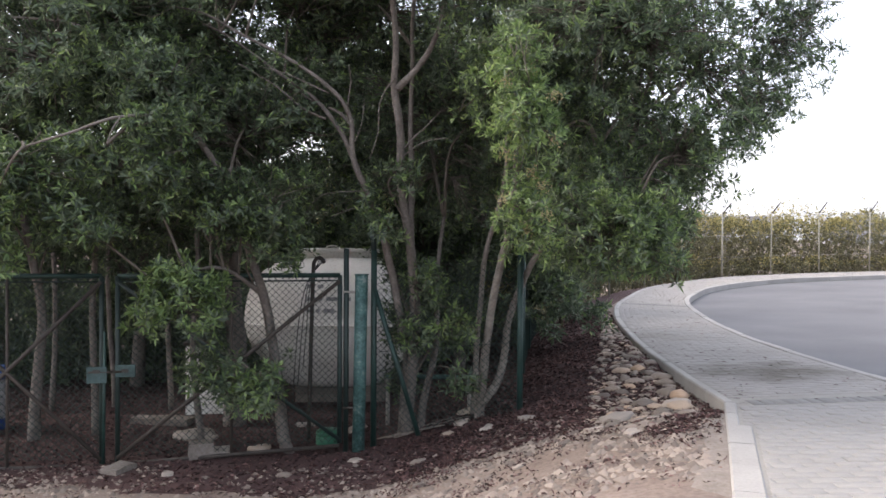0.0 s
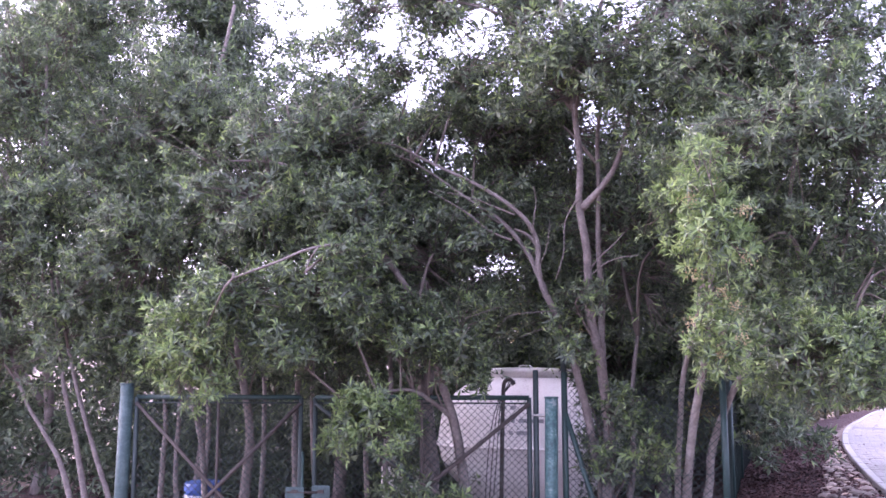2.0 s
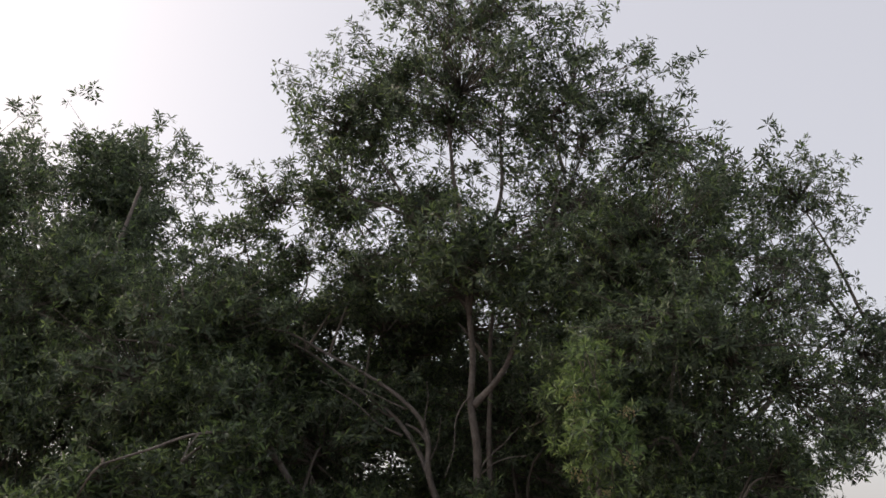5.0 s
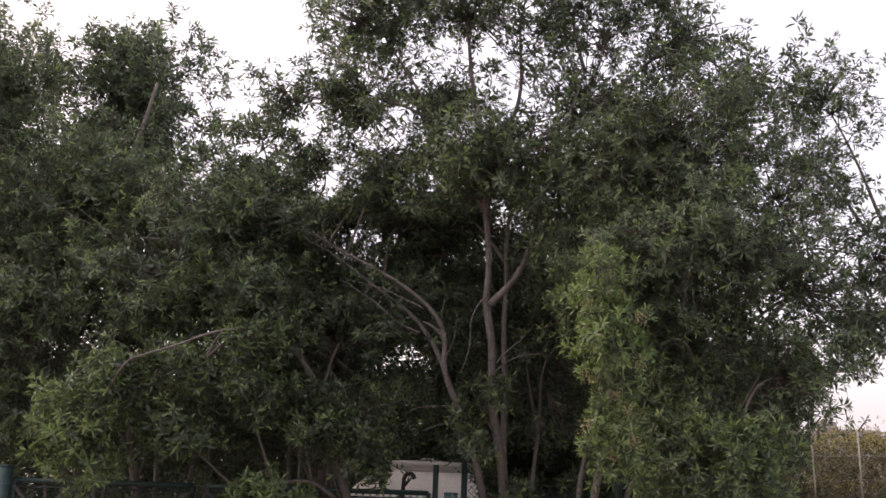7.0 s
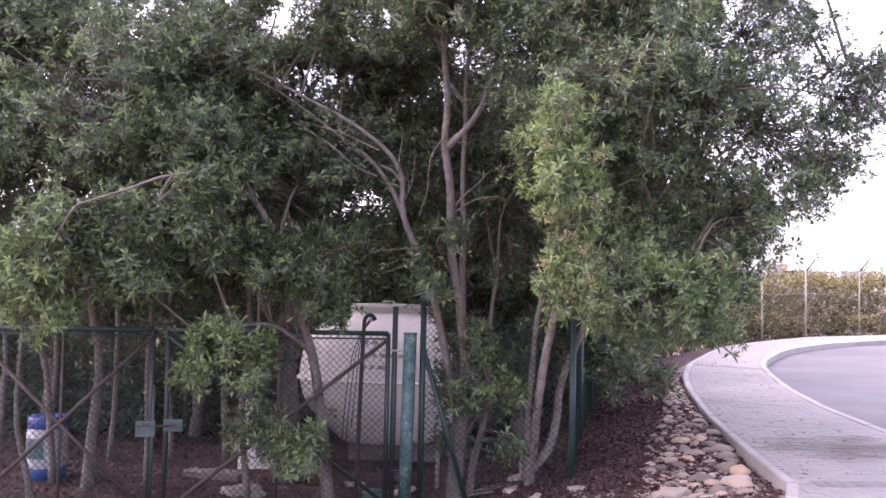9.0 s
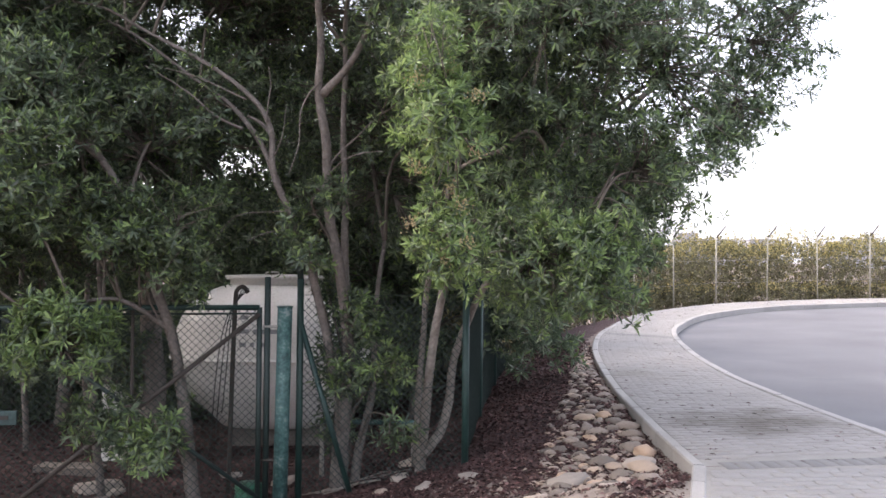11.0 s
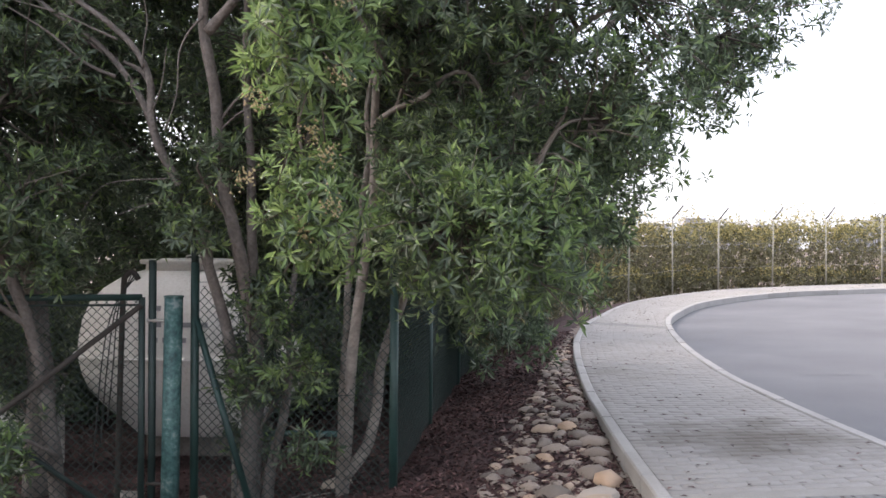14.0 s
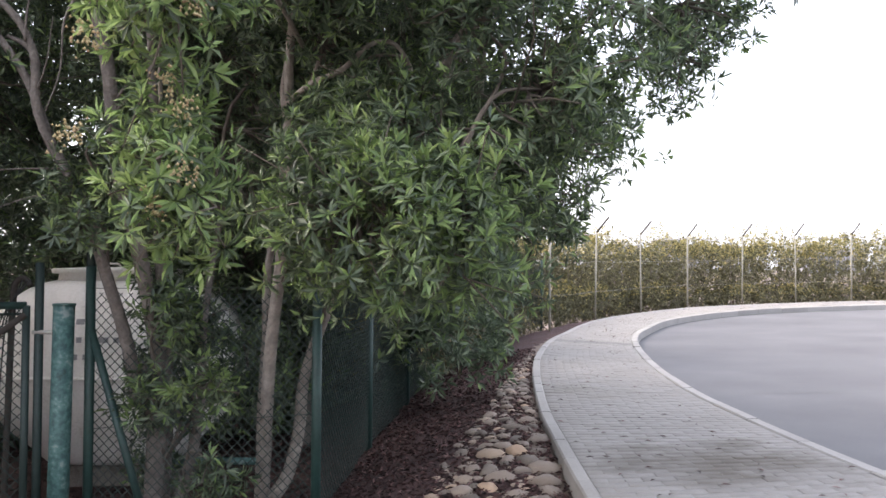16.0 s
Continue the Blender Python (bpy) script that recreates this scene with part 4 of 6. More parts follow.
# the tall tree by the gate post: one upright stem, one arching over the gate
tree("tree", (-0.46, 9.62, -0.9), "tall tree with slender grey stems and a dense green crown", [
    ([(-0.46, 9.62, -0.98), (-0.39, 9.58, -0.26), (-0.34, 9.50, 0.37), (-0.35, 9.35, 0.90), (-0.40, 9.15, 1.40), (-0.47, 8.98, 1.93), (-0.48, 8.80, 2.52), (-0.54, 8.70, 3.01), (-0.53, 8.66, 3.43), (-0.58, 8.66, 4.17), (-0.66, 8.70, 5.05), (-0.80, 8.75, 5.85), (-0.89, 8.80, 6.79), (-0.94, 8.85, 7.63)], 0.076, 0.014),
    ([(-0.51, 8.69, 3.00), (-0.32, 8.60, 3.17), (-0.17, 8.55, 3.36), (-0.06, 8.50, 3.62), (0.05, 8.50, 4.10), (0.22, 8.50, 4.73), (0.49, 8.60, 5.56)], 0.042, 0.012),
    ([(-0.50, 9.50, 0.30), (-0.56, 9.35, 0.84), (-0.66, 9.20, 1.34), (-0.80, 9.10, 1.82), (-0.99, 8.95, 2.30), (-1.03, 8.92, 2.70), (-1.19, 8.92, 2.99), (-1.64, 8.95, 3.32), (-2.16, 9.00, 3.60), (-2.69, 9.00, 3.87), (-3.23, 9.00, 3.93)], 0.052, 0.009),
    ([(-0.94, 9.00, 2.18), (-1.16, 9.05, 2.61), (-1.42, 9.10, 2.94), (-1.81, 9.15, 3.21), (-2.35, 9.20, 3.61), (-2.69, 9.20, 3.79)], 0.034, 0.009),
    ([(-1.01, 8.95, 2.61), (-1.17, 9.10, 2.80), (-1.48, 9.20, 2.95), (-1.81, 9.30, 3.17)], 0.024, 0.008),
    ([(-0.55, 8.70, 4.40), (-0.37, 8.80, 4.94), (-0.22, 8.90, 5.53), (-0.24, 9.00, 6.40), (-0.05, 9.10, 7.39)], 0.036, 0.01),
    ([(-0.56, 8.68, 4.0), (-1.0, 8.7, 4.7), (-1.35, 8.7, 5.4), (-1.9, 8.8, 6.3)], 0.034, 0.01),
    ([(-1.2, 8.7, 5.1), (-1.8, 8.7, 5.35), (-2.5, 8.75, 5.4), (-3.1, 8.8, 5.45)], 0.02, 0.006),
    ([(0.22, 8.5, 4.7), (0.8, 8.6, 5.3), (1.4, 8.7, 5.9), (1.9, 8.8, 6.2)], 0.026, 0.008),
    # a second stem close behind the first
    ([(-0.44, 9.85, -0.98), (-0.37, 9.75, 0.34), (-0.39, 9.60, 1.50), (-0.38, 9.50, 2.12), (-0.40, 9.40, 2.61), (-0.38, 9.30, 3.29), (-0.35, 9.30, 4.2), (-0.1, 9.3, 5.2)], 0.056, 0.016),
    # low side stems
    ([(-0.30, 9.70, -0.95), (-0.23, 9.68, -0.45), (-0.13, 9.66, 0.02), (-0.09, 9.70, 0.45), (-0.10, 9.78, 0.95), (-0.02, 9.9, 1.7)], 0.056, 0.02),
    ([(-0.52, 9.75, -0.95), (-0.46, 9.68, 0.0), (-0.50, 9.55, 0.6)], 0.045, 0.03),
    # bare dead wood round the fork
    ([(-1.30, 9.0, 2.72), (-1.56, 9.0, 2.84), (-1.84, 9.0, 3.06), (-2.25, 9.0, 3.3)], 0.016, 0.006),
    ([(-1.25, 8.9, 2.98), (-1.48, 8.9, 3.08), (-1.76, 8.9, 3.2), (-2.15, 8.9, 3.29)], 0.011, 0.005),
    ([(-0.53, 8.65, 3.1), (-0.62, 8.62, 2.98), (-0.68, 8.6, 2.8), (-0.70, 8.6, 2.5), (-0.78, 8.6, 2.25)], 0.009, 0.004),
    ([(-1.06, 8.88, 2.75), (-1.03, 8.85, 2.95), (-1.01, 8.85, 3.11), (-1.04, 8.85, 3.28)], 0.009, 0.004),
    ([(-0.98, 8.9, 2.45), (-0.9, 8.85, 2.64), (-0.86, 8.85, 2.92)], 0.007, 0.003),
    ([(-0.47, 8.85, 2.35), (-0.34, 8.8, 2.5), (-0.2, 8.8, 2.62), (-0.05, 8.8, 2.78)], 0.011, 0.005),
    ([(-0.46, 8.85, 2.3), (-0.3, 8.8, 2.42), (-0.14, 8.8, 2.48), (0.05, 8.8, 2.5)], 0.009, 0.004),
    ([(-0.84, 9.05, 1.95), (-1.0, 8.95, 1.94), (-1.2, 8.9, 1.92), (-1.34, 8.85, 1.86), (-1.48, 8.85, 1.68)], 0.007, 0.003),
    ([(-0.78, 9.1, 1.75), (-0.9, 8.95, 1.76), (-1.03, 8.9, 1.74), (-1.2, 8.85, 1.66)], 0.006, 0.003),
], [
    (-0.7, 8.7, 6.7, 1.6, 1.4, 1.3, 0.25, 0.02), (-0.5, 8.8, 7.9, 1.7, 1.3, 1.0, 0.26, 0.02), (-2.0, 8.9, 5.3, 1.1, 1.1, 1.0, 0.3, 0.02), (0.5, 8.8, 5.3, 1.5, 1.2, 1.4, 0.32, 0.03), (-0.5, 8.3, 4.5, 1.2, 1.0, 0.6, 0.8, 0.06),
    (-1.5, 8.8, 6.9, 1.15, 1.0, 0.95, 0.32, 0.02), (0.6, 8.9, 6.7, 1.2, 1.0, 1.0, 0.3, 0.02), (-2.1, 8.7, 6.3, 0.75, 0.9, 0.8, 0.4, 0.02), (-2.9, 8.8, 5.4, 0.7, 0.7, 0.4, 0.42, 0.02), (-3.3, 9.0, 5.0, 0.6, 0.6, 0.35, 0.3, 0.02), (-1.9, 9.4, 4.75, 0.6, 0.5, 0.45, 0.6, 0.02), (-2.6, 9.2, 4.75, 0.5, 0.5, 0.35, 0.4, 0.02), (1.5, 8.8, 6.0, 0.85, 0.9, 0.9, 0.34, 0.02), (2.2, 8.8, 5.4, 0.7, 0.8, 0.8, 0.34, 0.02), (-1.6, 9.9, 4.3, 0.8, 0.7, 0.6, 0.8, 0.04), (-2.5, 10.0, 4.25, 0.8, 0.6, 0.5, 0.75, 0.03), (-3.4, 10.1, 4.2, 0.75, 0.6, 0.5, 0.8, 0.03), (-2.2, 10.1, 4.7, 0.6, 0.5, 0.4, 0.5, 0.03), (-2.9, 10.0, 3.7, 0.8, 0.5, 0.45, 0.8, 0.03), (-1.1, 8.9, 5.5, 0.7, 0.6, 0.6, 0.5, 0.02),
    (0.5, 8.3, 4.0, 0.8, 0.8, 0.6, 0.9, 0.05), (-0.25, 9.28, 0.85, 0.26, 0.13, 0.36, 1.1, 0.1), (0.07, 8.95, 0.5, 0.14, 0.12, 0.16, 1.3, 0.3), (-0.3, 9.35, 0.3, 0.17, 0.12, 0.3, 1.0, 0.1), (0.12, 9.1, 0.0, 0.12, 0.12, 0.2, 0.9, 0.05), (-0.85, 9.0, 1.75, 0.2, 0.15, 0.2, 0.8, 0.1), (-0.42, 8.75, 2.1, 0.16, 0.14, 0.2, 0.9, 0.1), (-0.62, 8.8, 1.55, 0.2, 0.14, 0.15, 0.9, 0.1), (-0.3, 10.2, 0.85, 0.38, 0.2, 0.42, 1.3, 0.05), (-0.4, 10.0, 0.3, 0.3, 0.2, 0.4, 1.2, 0.05), (-0.65, 10.2, 1.15, 0.22, 0.2, 0.25, 1.0, 0.05), (-0.5, 9.9, -0.2, 0.2, 0.15, 0.25, 0.9, 0.05), (0.1, 10.5, 0.35, 0.35, 0.25, 0.5, 0.8, 0.05),
    (0.6, 9.8, 3.0, 1.2, 1.0, 1.3, 0.6, 0.02), (-0.2, 10.6, 3.2, 1.6, 1.0, 1.6, 0.6, 0.02), (-0.9, 10.4, 4.3, 1.3, 0.8, 1.0, 0.7, 0.02), (-1.5, 10.2, 3.9, 0.9, 0.6, 0.75, 0.7, 0.02),
], D, BANK, rng, BARK)

# the forked tree at the fence corner, hanging over the cobbles
tree("tree", (0.53, 9.70, -0.75), "forked pale-barked tree hanging over the cobbled bank", [
    ([(0.39, 9.46, -0.9), (0.41, 9.42, -0.38), (0.46, 9.30, 0.15), (0.52, 9.15, 0.67), (0.60, 8.92, 1.21), (0.65, 8.80, 1.45), (0.70, 8.7, 1.8), (0.75, 8.4, 2.5), (0.85, 8.0, 3.1), (0.8, 7.4, 3.5)], 0.062, 0.02),
    ([(0.42, 9.42, -0.43), (0.59, 9.40, -0.20), (0.68, 9.38, 0.13), (0.72, 9.36, 0.49), (0.84, 9.30, 0.87), (0.99, 9.15, 1.23), (1.16, 8.90, 1.50), (1.36, 8.60, 1.72), (1.58, 8.20, 2.17), (1.70, 8.00, 2.47), (1.96, 7.90, 2.71), (2.3, 7.9, 2.95), (2.9, 8.1, 3.1)], 0.054, 0.012),
    ([(0.33, 9.7, -0.9), (0.36, 9.60, 0.11), (0.41, 9.50, 0.78), (0.47, 9.30, 1.35), (0.57, 9.10, 1.72), (0.65, 8.90, 2.19), (0.66, 8.80, 2.6), (0.9, 9.0, 3.8)], 0.04, 0.016),
    ([(1.65, 8.10, 2.32), (1.76, 8.10, 2.58), (1.85, 8.10, 2.77), (1.95, 8.1, 3.3)], 0.03, 0.012),
    ([(0.72, 8.5, 2.3), (0.9, 8.3, 2.38), (1.09, 8.20, 2.44), (1.23, 8.20, 2.57), (1.35, 8.20, 2.59), (1.44, 8.20, 2.50), (1.49, 8.20, 2.34), (1.45, 8.20, 2.17), (1.48, 8.20, 2.04), (1.57, 8.20, 1.94)], 0.02, 0.009),
    ([(1.40, 8.5, 1.85), (1.45, 8.40, 2.13), (1.50, 8.40, 2.30), (1.70, 8.40, 2.61), (1.96, 8.40, 3.01)], 0.026, 0.01),
    ([(1.50, 8.40, 2.30), (1.44, 8.40, 2.54), (1.26, 8.40, 2.57), (1.11, 8.40, 2.50)], 0.016, 0.006),
    ([(0.85, 8.3, 2.6), (0.75, 7.3, 2.75), (0.66, 6.75, 2.75), (0.64, 6.5, 2.2)], 0.016, 0.006),
    ([(1.5, 9.0, 1.9), (1.6, 8.2, 1.95), (1.66, 7.6, 1.75), (1.7, 7.2, 1.45)], 0.026, 0.007),
    ([(1.9, 8.6, 2.4), (1.9, 7.8, 2.9), (1.85, 7.2, 3.4)], 0.03, 0.01),
    ([(2.2, 8.3, 2.8), (2.8, 8.6, 3.4), (3.5, 8.8, 3.9)], 0.03, 0.01),
], [
    (0.64, 6.45, 2.35, 0.23, 0.24, 0.66, 1.6, 0.5), (0.62, 6.5, 1.65, 0.19, 0.2, 0.3, 1.5, 0.4), (0.38, 7.4, 2.8, 0.2, 0.22, 0.35, 1.0, 0.2), (1.25, 7.2, 1.55, 0.42, 0.45, 0.45, 1.2, 0.15), (1.15, 8.2, 2.0, 0.4, 0.4, 0.4, 0.8, 0.06), (1.45, 7.75, 2.05, 0.3, 0.2, 0.25, 1.0, 0.08), (1.75, 7.6, 2.55, 0.3, 0.2, 0.25, 0.9, 0.06),
    (1.62, 7.05, 1.48, 0.36, 0.4, 0.34, 1.3, 0.25), (2.15, 7.6, 2.2, 0.42, 0.5, 0.5, 0.75, 0.1), (1.4, 7.3, 3.4, 1.0, 0.9, 0.75, 0.95, 0.05), (2.3, 7.7, 3.0, 0.75, 0.7, 0.75, 0.32, 0.04),
    (3.1, 8.4, 2.9, 0.65, 0.55, 0.5, 0.3, 0.03), (3.35, 8.7, 3.5, 0.62, 0.55, 0.6, 0.33, 0.02), (3.8, 8.9, 3.8, 0.48, 0.5, 0.42, 0.34, 0.02), (3.25, 8.9, 2.7, 0.36, 0.4, 0.3, 0.5, 0.03), (2.4, 8.6, 4.1, 1.05, 0.8, 0.85, 0.2, 0.03), (3.2, 9.4, 5.5, 0.75, 0.8, 0.75, 0.28, 0.02), (2.9, 9.3, 4.7, 0.65, 0.8, 0.7, 0.22, 0.02), (1.3, 8.0, 4.3, 1.2, 1.1, 0.9, 0.85, 0.04),
    (1.5, 8.1, 1.42, 0.58, 0.7, 0.38, 1.0, 0.08), (1.95, 8.6, 1.8, 0.6, 0.8, 0.5, 1.0, 0.06), (2.85, 10.5, 2.45, 0.5, 0.7, 0.6, 0.3, 0.03), (1.4, 9.6, 2.4, 1.0, 1.0, 1.2, 0.7, 0.02), (2.2, 9.6, 2.5, 0.75, 0.9, 0.95, 0.38, 0.03), (1.6, 11.2, 2.5, 0.8, 1.3, 1.0, 0.7, 0.02),
    (0.95, 8.3, 2.9, 0.6, 0.5, 0.5, 0.8, 0.05), (2.5, 9.6, 3.75, 0.7, 0.5, 0.55, 0.2, 0.02), (1.75, 9.9, 3.3, 0.7, 0.5, 0.6, 0.6, 0.02),
], 145, BANK_SMALL, rng, BARK_PALE)

# the leaning tree behind the gate with its long pale bough
tree("tree", (-1.75, 9.35, -0.9), "leaning grey-barked tree behind the gate with low leafy boughs", [
    ([(-1.72, 9.18, -0.98), (-1.78, 9.15, -0.62), (-1.84, 9.12, 0.01), (-1.90, 9.10, 0.37), (-1.98, 9.02, 0.87), (-2.09, 8.93, 1.25), (-2.21, 8.90, 1.66), (-2.39, 8.85, 2.13), (-2.69, 8.80, 2.59), (-2.99, 8.70, 2.93), (-3.32, 8.60, 3.21), (-3.62, 8.60, 3.6), (-3.8, 8.6, 4.3)], 0.074, 0.016),
    ([(-2.55, 8.82, 2.4), (-2.62, 8.60, 2.50), (-2.68, 8.10, 2.56), (-2.75, 7.75, 2.56), (-3.01, 7.50, 2.50), (-3.33, 7.35, 2.35), (-3.69, 7.30, 2.22)], 0.026, 0.009),
    ([(-2.93, 7.52, 2.51), (-2.98, 7.45, 2.40), (-3.01, 7.40, 2.27)], 0.01, 0.004),
    ([(-1.95, 9.05, 0.8), (-2.3, 8.7, 1.1), (-2.6, 8.35, 1.05), (-2.65, 8.2, 0.7)], 0.03, 0.008),
    ([(-3.0, 8.5, 3.2), (-3.8, 8.5, 3.6), (-4.5, 8.6, 3.7)], 0.03, 0.01),
    ([(-1.75, 9.05, -0.2), (-1.85, 8.7, 0.0), (-1.85, 8.4, -0.05)], 0.016, 0.006),
], [
    (-3.15, 7.95, 2.1, 0.75, 0.32, 0.36, 1.2, 0.15), (-3.85, 7.65, 1.95, 0.6, 0.38, 0.42, 1.3, 0.2), (-4.25, 7.6, 1.55, 0.5, 0.4, 0.5, 1.2, 0.45), (-2.55, 8.1, 0.72, 0.40, 0.3, 0.50, 1.7, 0.35), (-2.3, 8.6, 1.6, 0.5, 0.35, 0.3, 1.0, 0.12),
    (-1.82, 8.35, -0.1, 0.27, 0.2, 0.24, 1.6, 0.2), (-1.95, 9.3, 2.0, 0.5, 0.4, 0.6, 0.8, 0.03), (-1.75, 8.5, 1.75, 0.38, 0.35, 0.45, 1.0, 0.08), (-3.0, 8.5, 2.95, 0.75, 0.7, 0.5, 0.9, 0.05), (-4.0, 8.4, 3.2, 1.1, 0.8, 0.9, 0.9, 0.05), (-2.9, 9.2, 1.9, 0.7, 0.4, 0.6, 0.8, 0.03),
    (-3.5, 8.8, 4.05, 1.1, 0.9, 0.6, 0.7, 0.03), (-2.1, 9.6, 2.8, 1.3, 1.0, 1.0, 0.7, 0.02), (-2.4, 8.6, 0.0, 0.4, 0.25, 0.35, 0.8, 0.06), (-3.1, 11.3, -0.25, 0.4, 0.25, 0.4, 1.0, 0.02), (-2.35, 8.55, 2.05, 0.32, 0.18, 0.3, 1.2, 0.08), (-2.75, 8.45, 2.7, 0.4, 0.2, 0.25, 1.1, 0.06), (-2.05, 8.65, 1.6, 0.2, 0.15, 0.16, 1.1, 0.08), (-3.2, 8.3, 3.1, 0.4, 0.2, 0.25, 1.0, 0.06),
    (-3.5, 7.9, 1.55, 0.5, 0.3, 0.35, 1.0, 0.12), (-2.75, 7.75, 2.45, 0.35, 0.25, 0.25, 1.2, 0.1), (-1.66, 8.7, 1.32, 0.22, 0.2, 0.16, 1.1, 0.1),
], D, BANK, rng, BARK)

# tree inside the left leaf of the gate
tree("tree", (-4.65, 9.5, -0.9), "multi-stemmed tree behind the gate, pale at the foot", [
    ([(-4.75, 9.6, -0.95), (-4.68, 9.55, -0.2), (-4.62, 9.5, 0.6), (-4.75, 9.4, 1.6), (-5.0, 9.3, 3.0), (-5.1, 9.3, 4.6), (-5.0, 9.5, 6.0)], 0.075, 0.02),
    ([(-5.35, 9.9, -0.95), (-5.5, 9.9, 0.4), (-5.9, 9.8, 2.0), (-6.2, 9.7, 3.5)], 0.05, 0.02),
    ([(-4.15, 9.9, -0.95), (-4.2, 9.9, 0.8), (-4.0, 9.8, 2.4), (-3.8, 9.7, 3.8)], 0.05, 0.02),
    ([(-2.75, 9.4, -0.95), (-2.85, 9.4, 0.2), (-2.8, 9.4, 1.4), (-3.0, 9.3, 2.8)], 0.045, 0.02),
    ([(-5.3, 11.2, -0.95), (-5.25, 11.2, 0.6), (-5.4, 11.2, 2.4)], 0.04, 0.025),
    ([(-4.6, 11.6, -0.95), (-4.7, 11.6, 0.8), (-4.6, 11.5, 2.6)], 0.04, 0.025),
    ([(-6.3, 11.3, -0.95), (-6.2, 11.3, 0.6), (-6.5, 11.3, 2.4)], 0.045, 0.025),
    ([(-3.75, 11.4, -0.95), (-3.8, 11.4, 0.8), (-3.6, 11.4, 2.6)], 0.045, 0.025),
], [
    (-5.3, 9.0, 4.4, 1.2, 1.0, 1.1, 0.75, 0.03), (-5.6, 8.7, 2.8, 1.2, 0.9, 1.1, 0.9, 0.05), (-4.7, 9.3, 2.3, 0.8, 0.4, 0.6, 0.8, 0.03), (-5.3, 8.6, 1.7, 0.6, 0.4, 0.45, 1.0, 0.1), (-3.9, 9.6, 3.6, 1.3, 1.0, 1.2, 0.7, 0.03),
    (-6.4, 9.4, 3.8, 1.3, 1.1, 1.4, 0.75, 0.03), (-4.2, 9.3, 1.5, 0.5, 0.3, 0.4, 0.8, 0.03), (-3.6, 9.8, 1.7, 1.0, 0.8, 0.8, 0.7, 0.02),
], D, BANK, rng, BARK)

# thick dark stem between the gate and the tank
tree("tree", (-2.68, 10.6, -0.9), "dark thick-stemmed tree between the gate and the tank", [
    ([(-2.68, 10.6, -0.95), (-2.66, 10.6, 0.0), (-2.72, 10.6, 1.0), (-2.6, 10.6, 2.2), (-2.8, 10.6, 3.6)], 0.15, 0.08),
    ([(-2.7, 10.6, 0.9), (-3.1, 10.5, 1.9), (-3.5, 10.5, 3.0)], 0.06, 0.02),
], [
    (-2.8, 10.4, 3.4, 1.2, 0.8, 1.0, 0.7, 0.0), (-4.1, 10.5, 4.5, 0.9, 0.7, 0.6, 0.6, 0.0), (-2.9, 10.5, 0.3, 0.35, 0.3, 0.6, 0.8, 0.0), (-3.5, 10.5, 2.4, 0.9, 0.6, 0.8, 0.7, 0.0),
], D * 0.8, BANK, rng, BARK)

# slim trees outside the left gate post
tree("tree", (-7.0, 9.2, -0.9), "clump of slim leaning trunks with thin foliage", [
    ([(-6.02, 8.9, -0.95), (-6.04, 8.9, -0.4), (-6.08, 8.9, -0.2), (-6.31, 8.9, 0.32), (-6.53, 8.9, 0.88), (-6.95, 9.0, 2.0), (-7.3, 9.0, 3.8), (-7.4, 9.0, 5.5)], 0.045, 0.015),
    ([(-6.26, 8.9, -0.95), (-6.44, 8.9, -0.1), (-6.6, 8.9, 0.5), (-6.78, 8.9, 1.06), (-7.2, 9.1, 2.4), (-7.6, 9.2, 4.4)], 0.048, 0.015),
    ([(-6.49, 8.9, -0.95), (-6.6, 8.9, -0.29), (-6.78, 8.9, 0.19), (-7.04, 8.9, 0.56), (-7.4, 8.9, 1.1), (-8.4, 9.2, 2.8)], 0.048, 0.015),
    ([(-5.5, 9.0, -0.95), (-5.48, 9.0, -0.31), (-5.45, 9.0, 0.21), (-5.46, 9.0, 0.9), (-5.7, 9.0, 2.2)], 0.045, 0.02),
    ([(-5.08, 9.0, -0.95), (-5.12, 9.0, -0.68), (-5.27, 9.0, 0.0), (-5.27, 9.0, 0.95), (-5.4, 9.1, 2.0)], 0.045, 0.02),
], [
    (-7.4, 8.8, 3.2, 1.0, 0.9, 1.3, 0.6, 0.05), (-7.9, 9.2, 4.9, 1.3, 1.1, 1.4, 0.5, 0.03), (-8.8, 9.2, 3.2, 1.2, 1.0, 1.5, 0.6, 0.04), (-6.6, 8.8, 2.2, 0.7, 0.6, 0.8, 0.7, 0.08), (-7.6, 8.8, 1.5, 0.7, 0.5, 0.5, 0.6, 0.05), (-7.0, 9.4, 6.0, 1.0, 1.0, 0.9, 0.5, 0.02),
], D, BANK, rng, BARK)

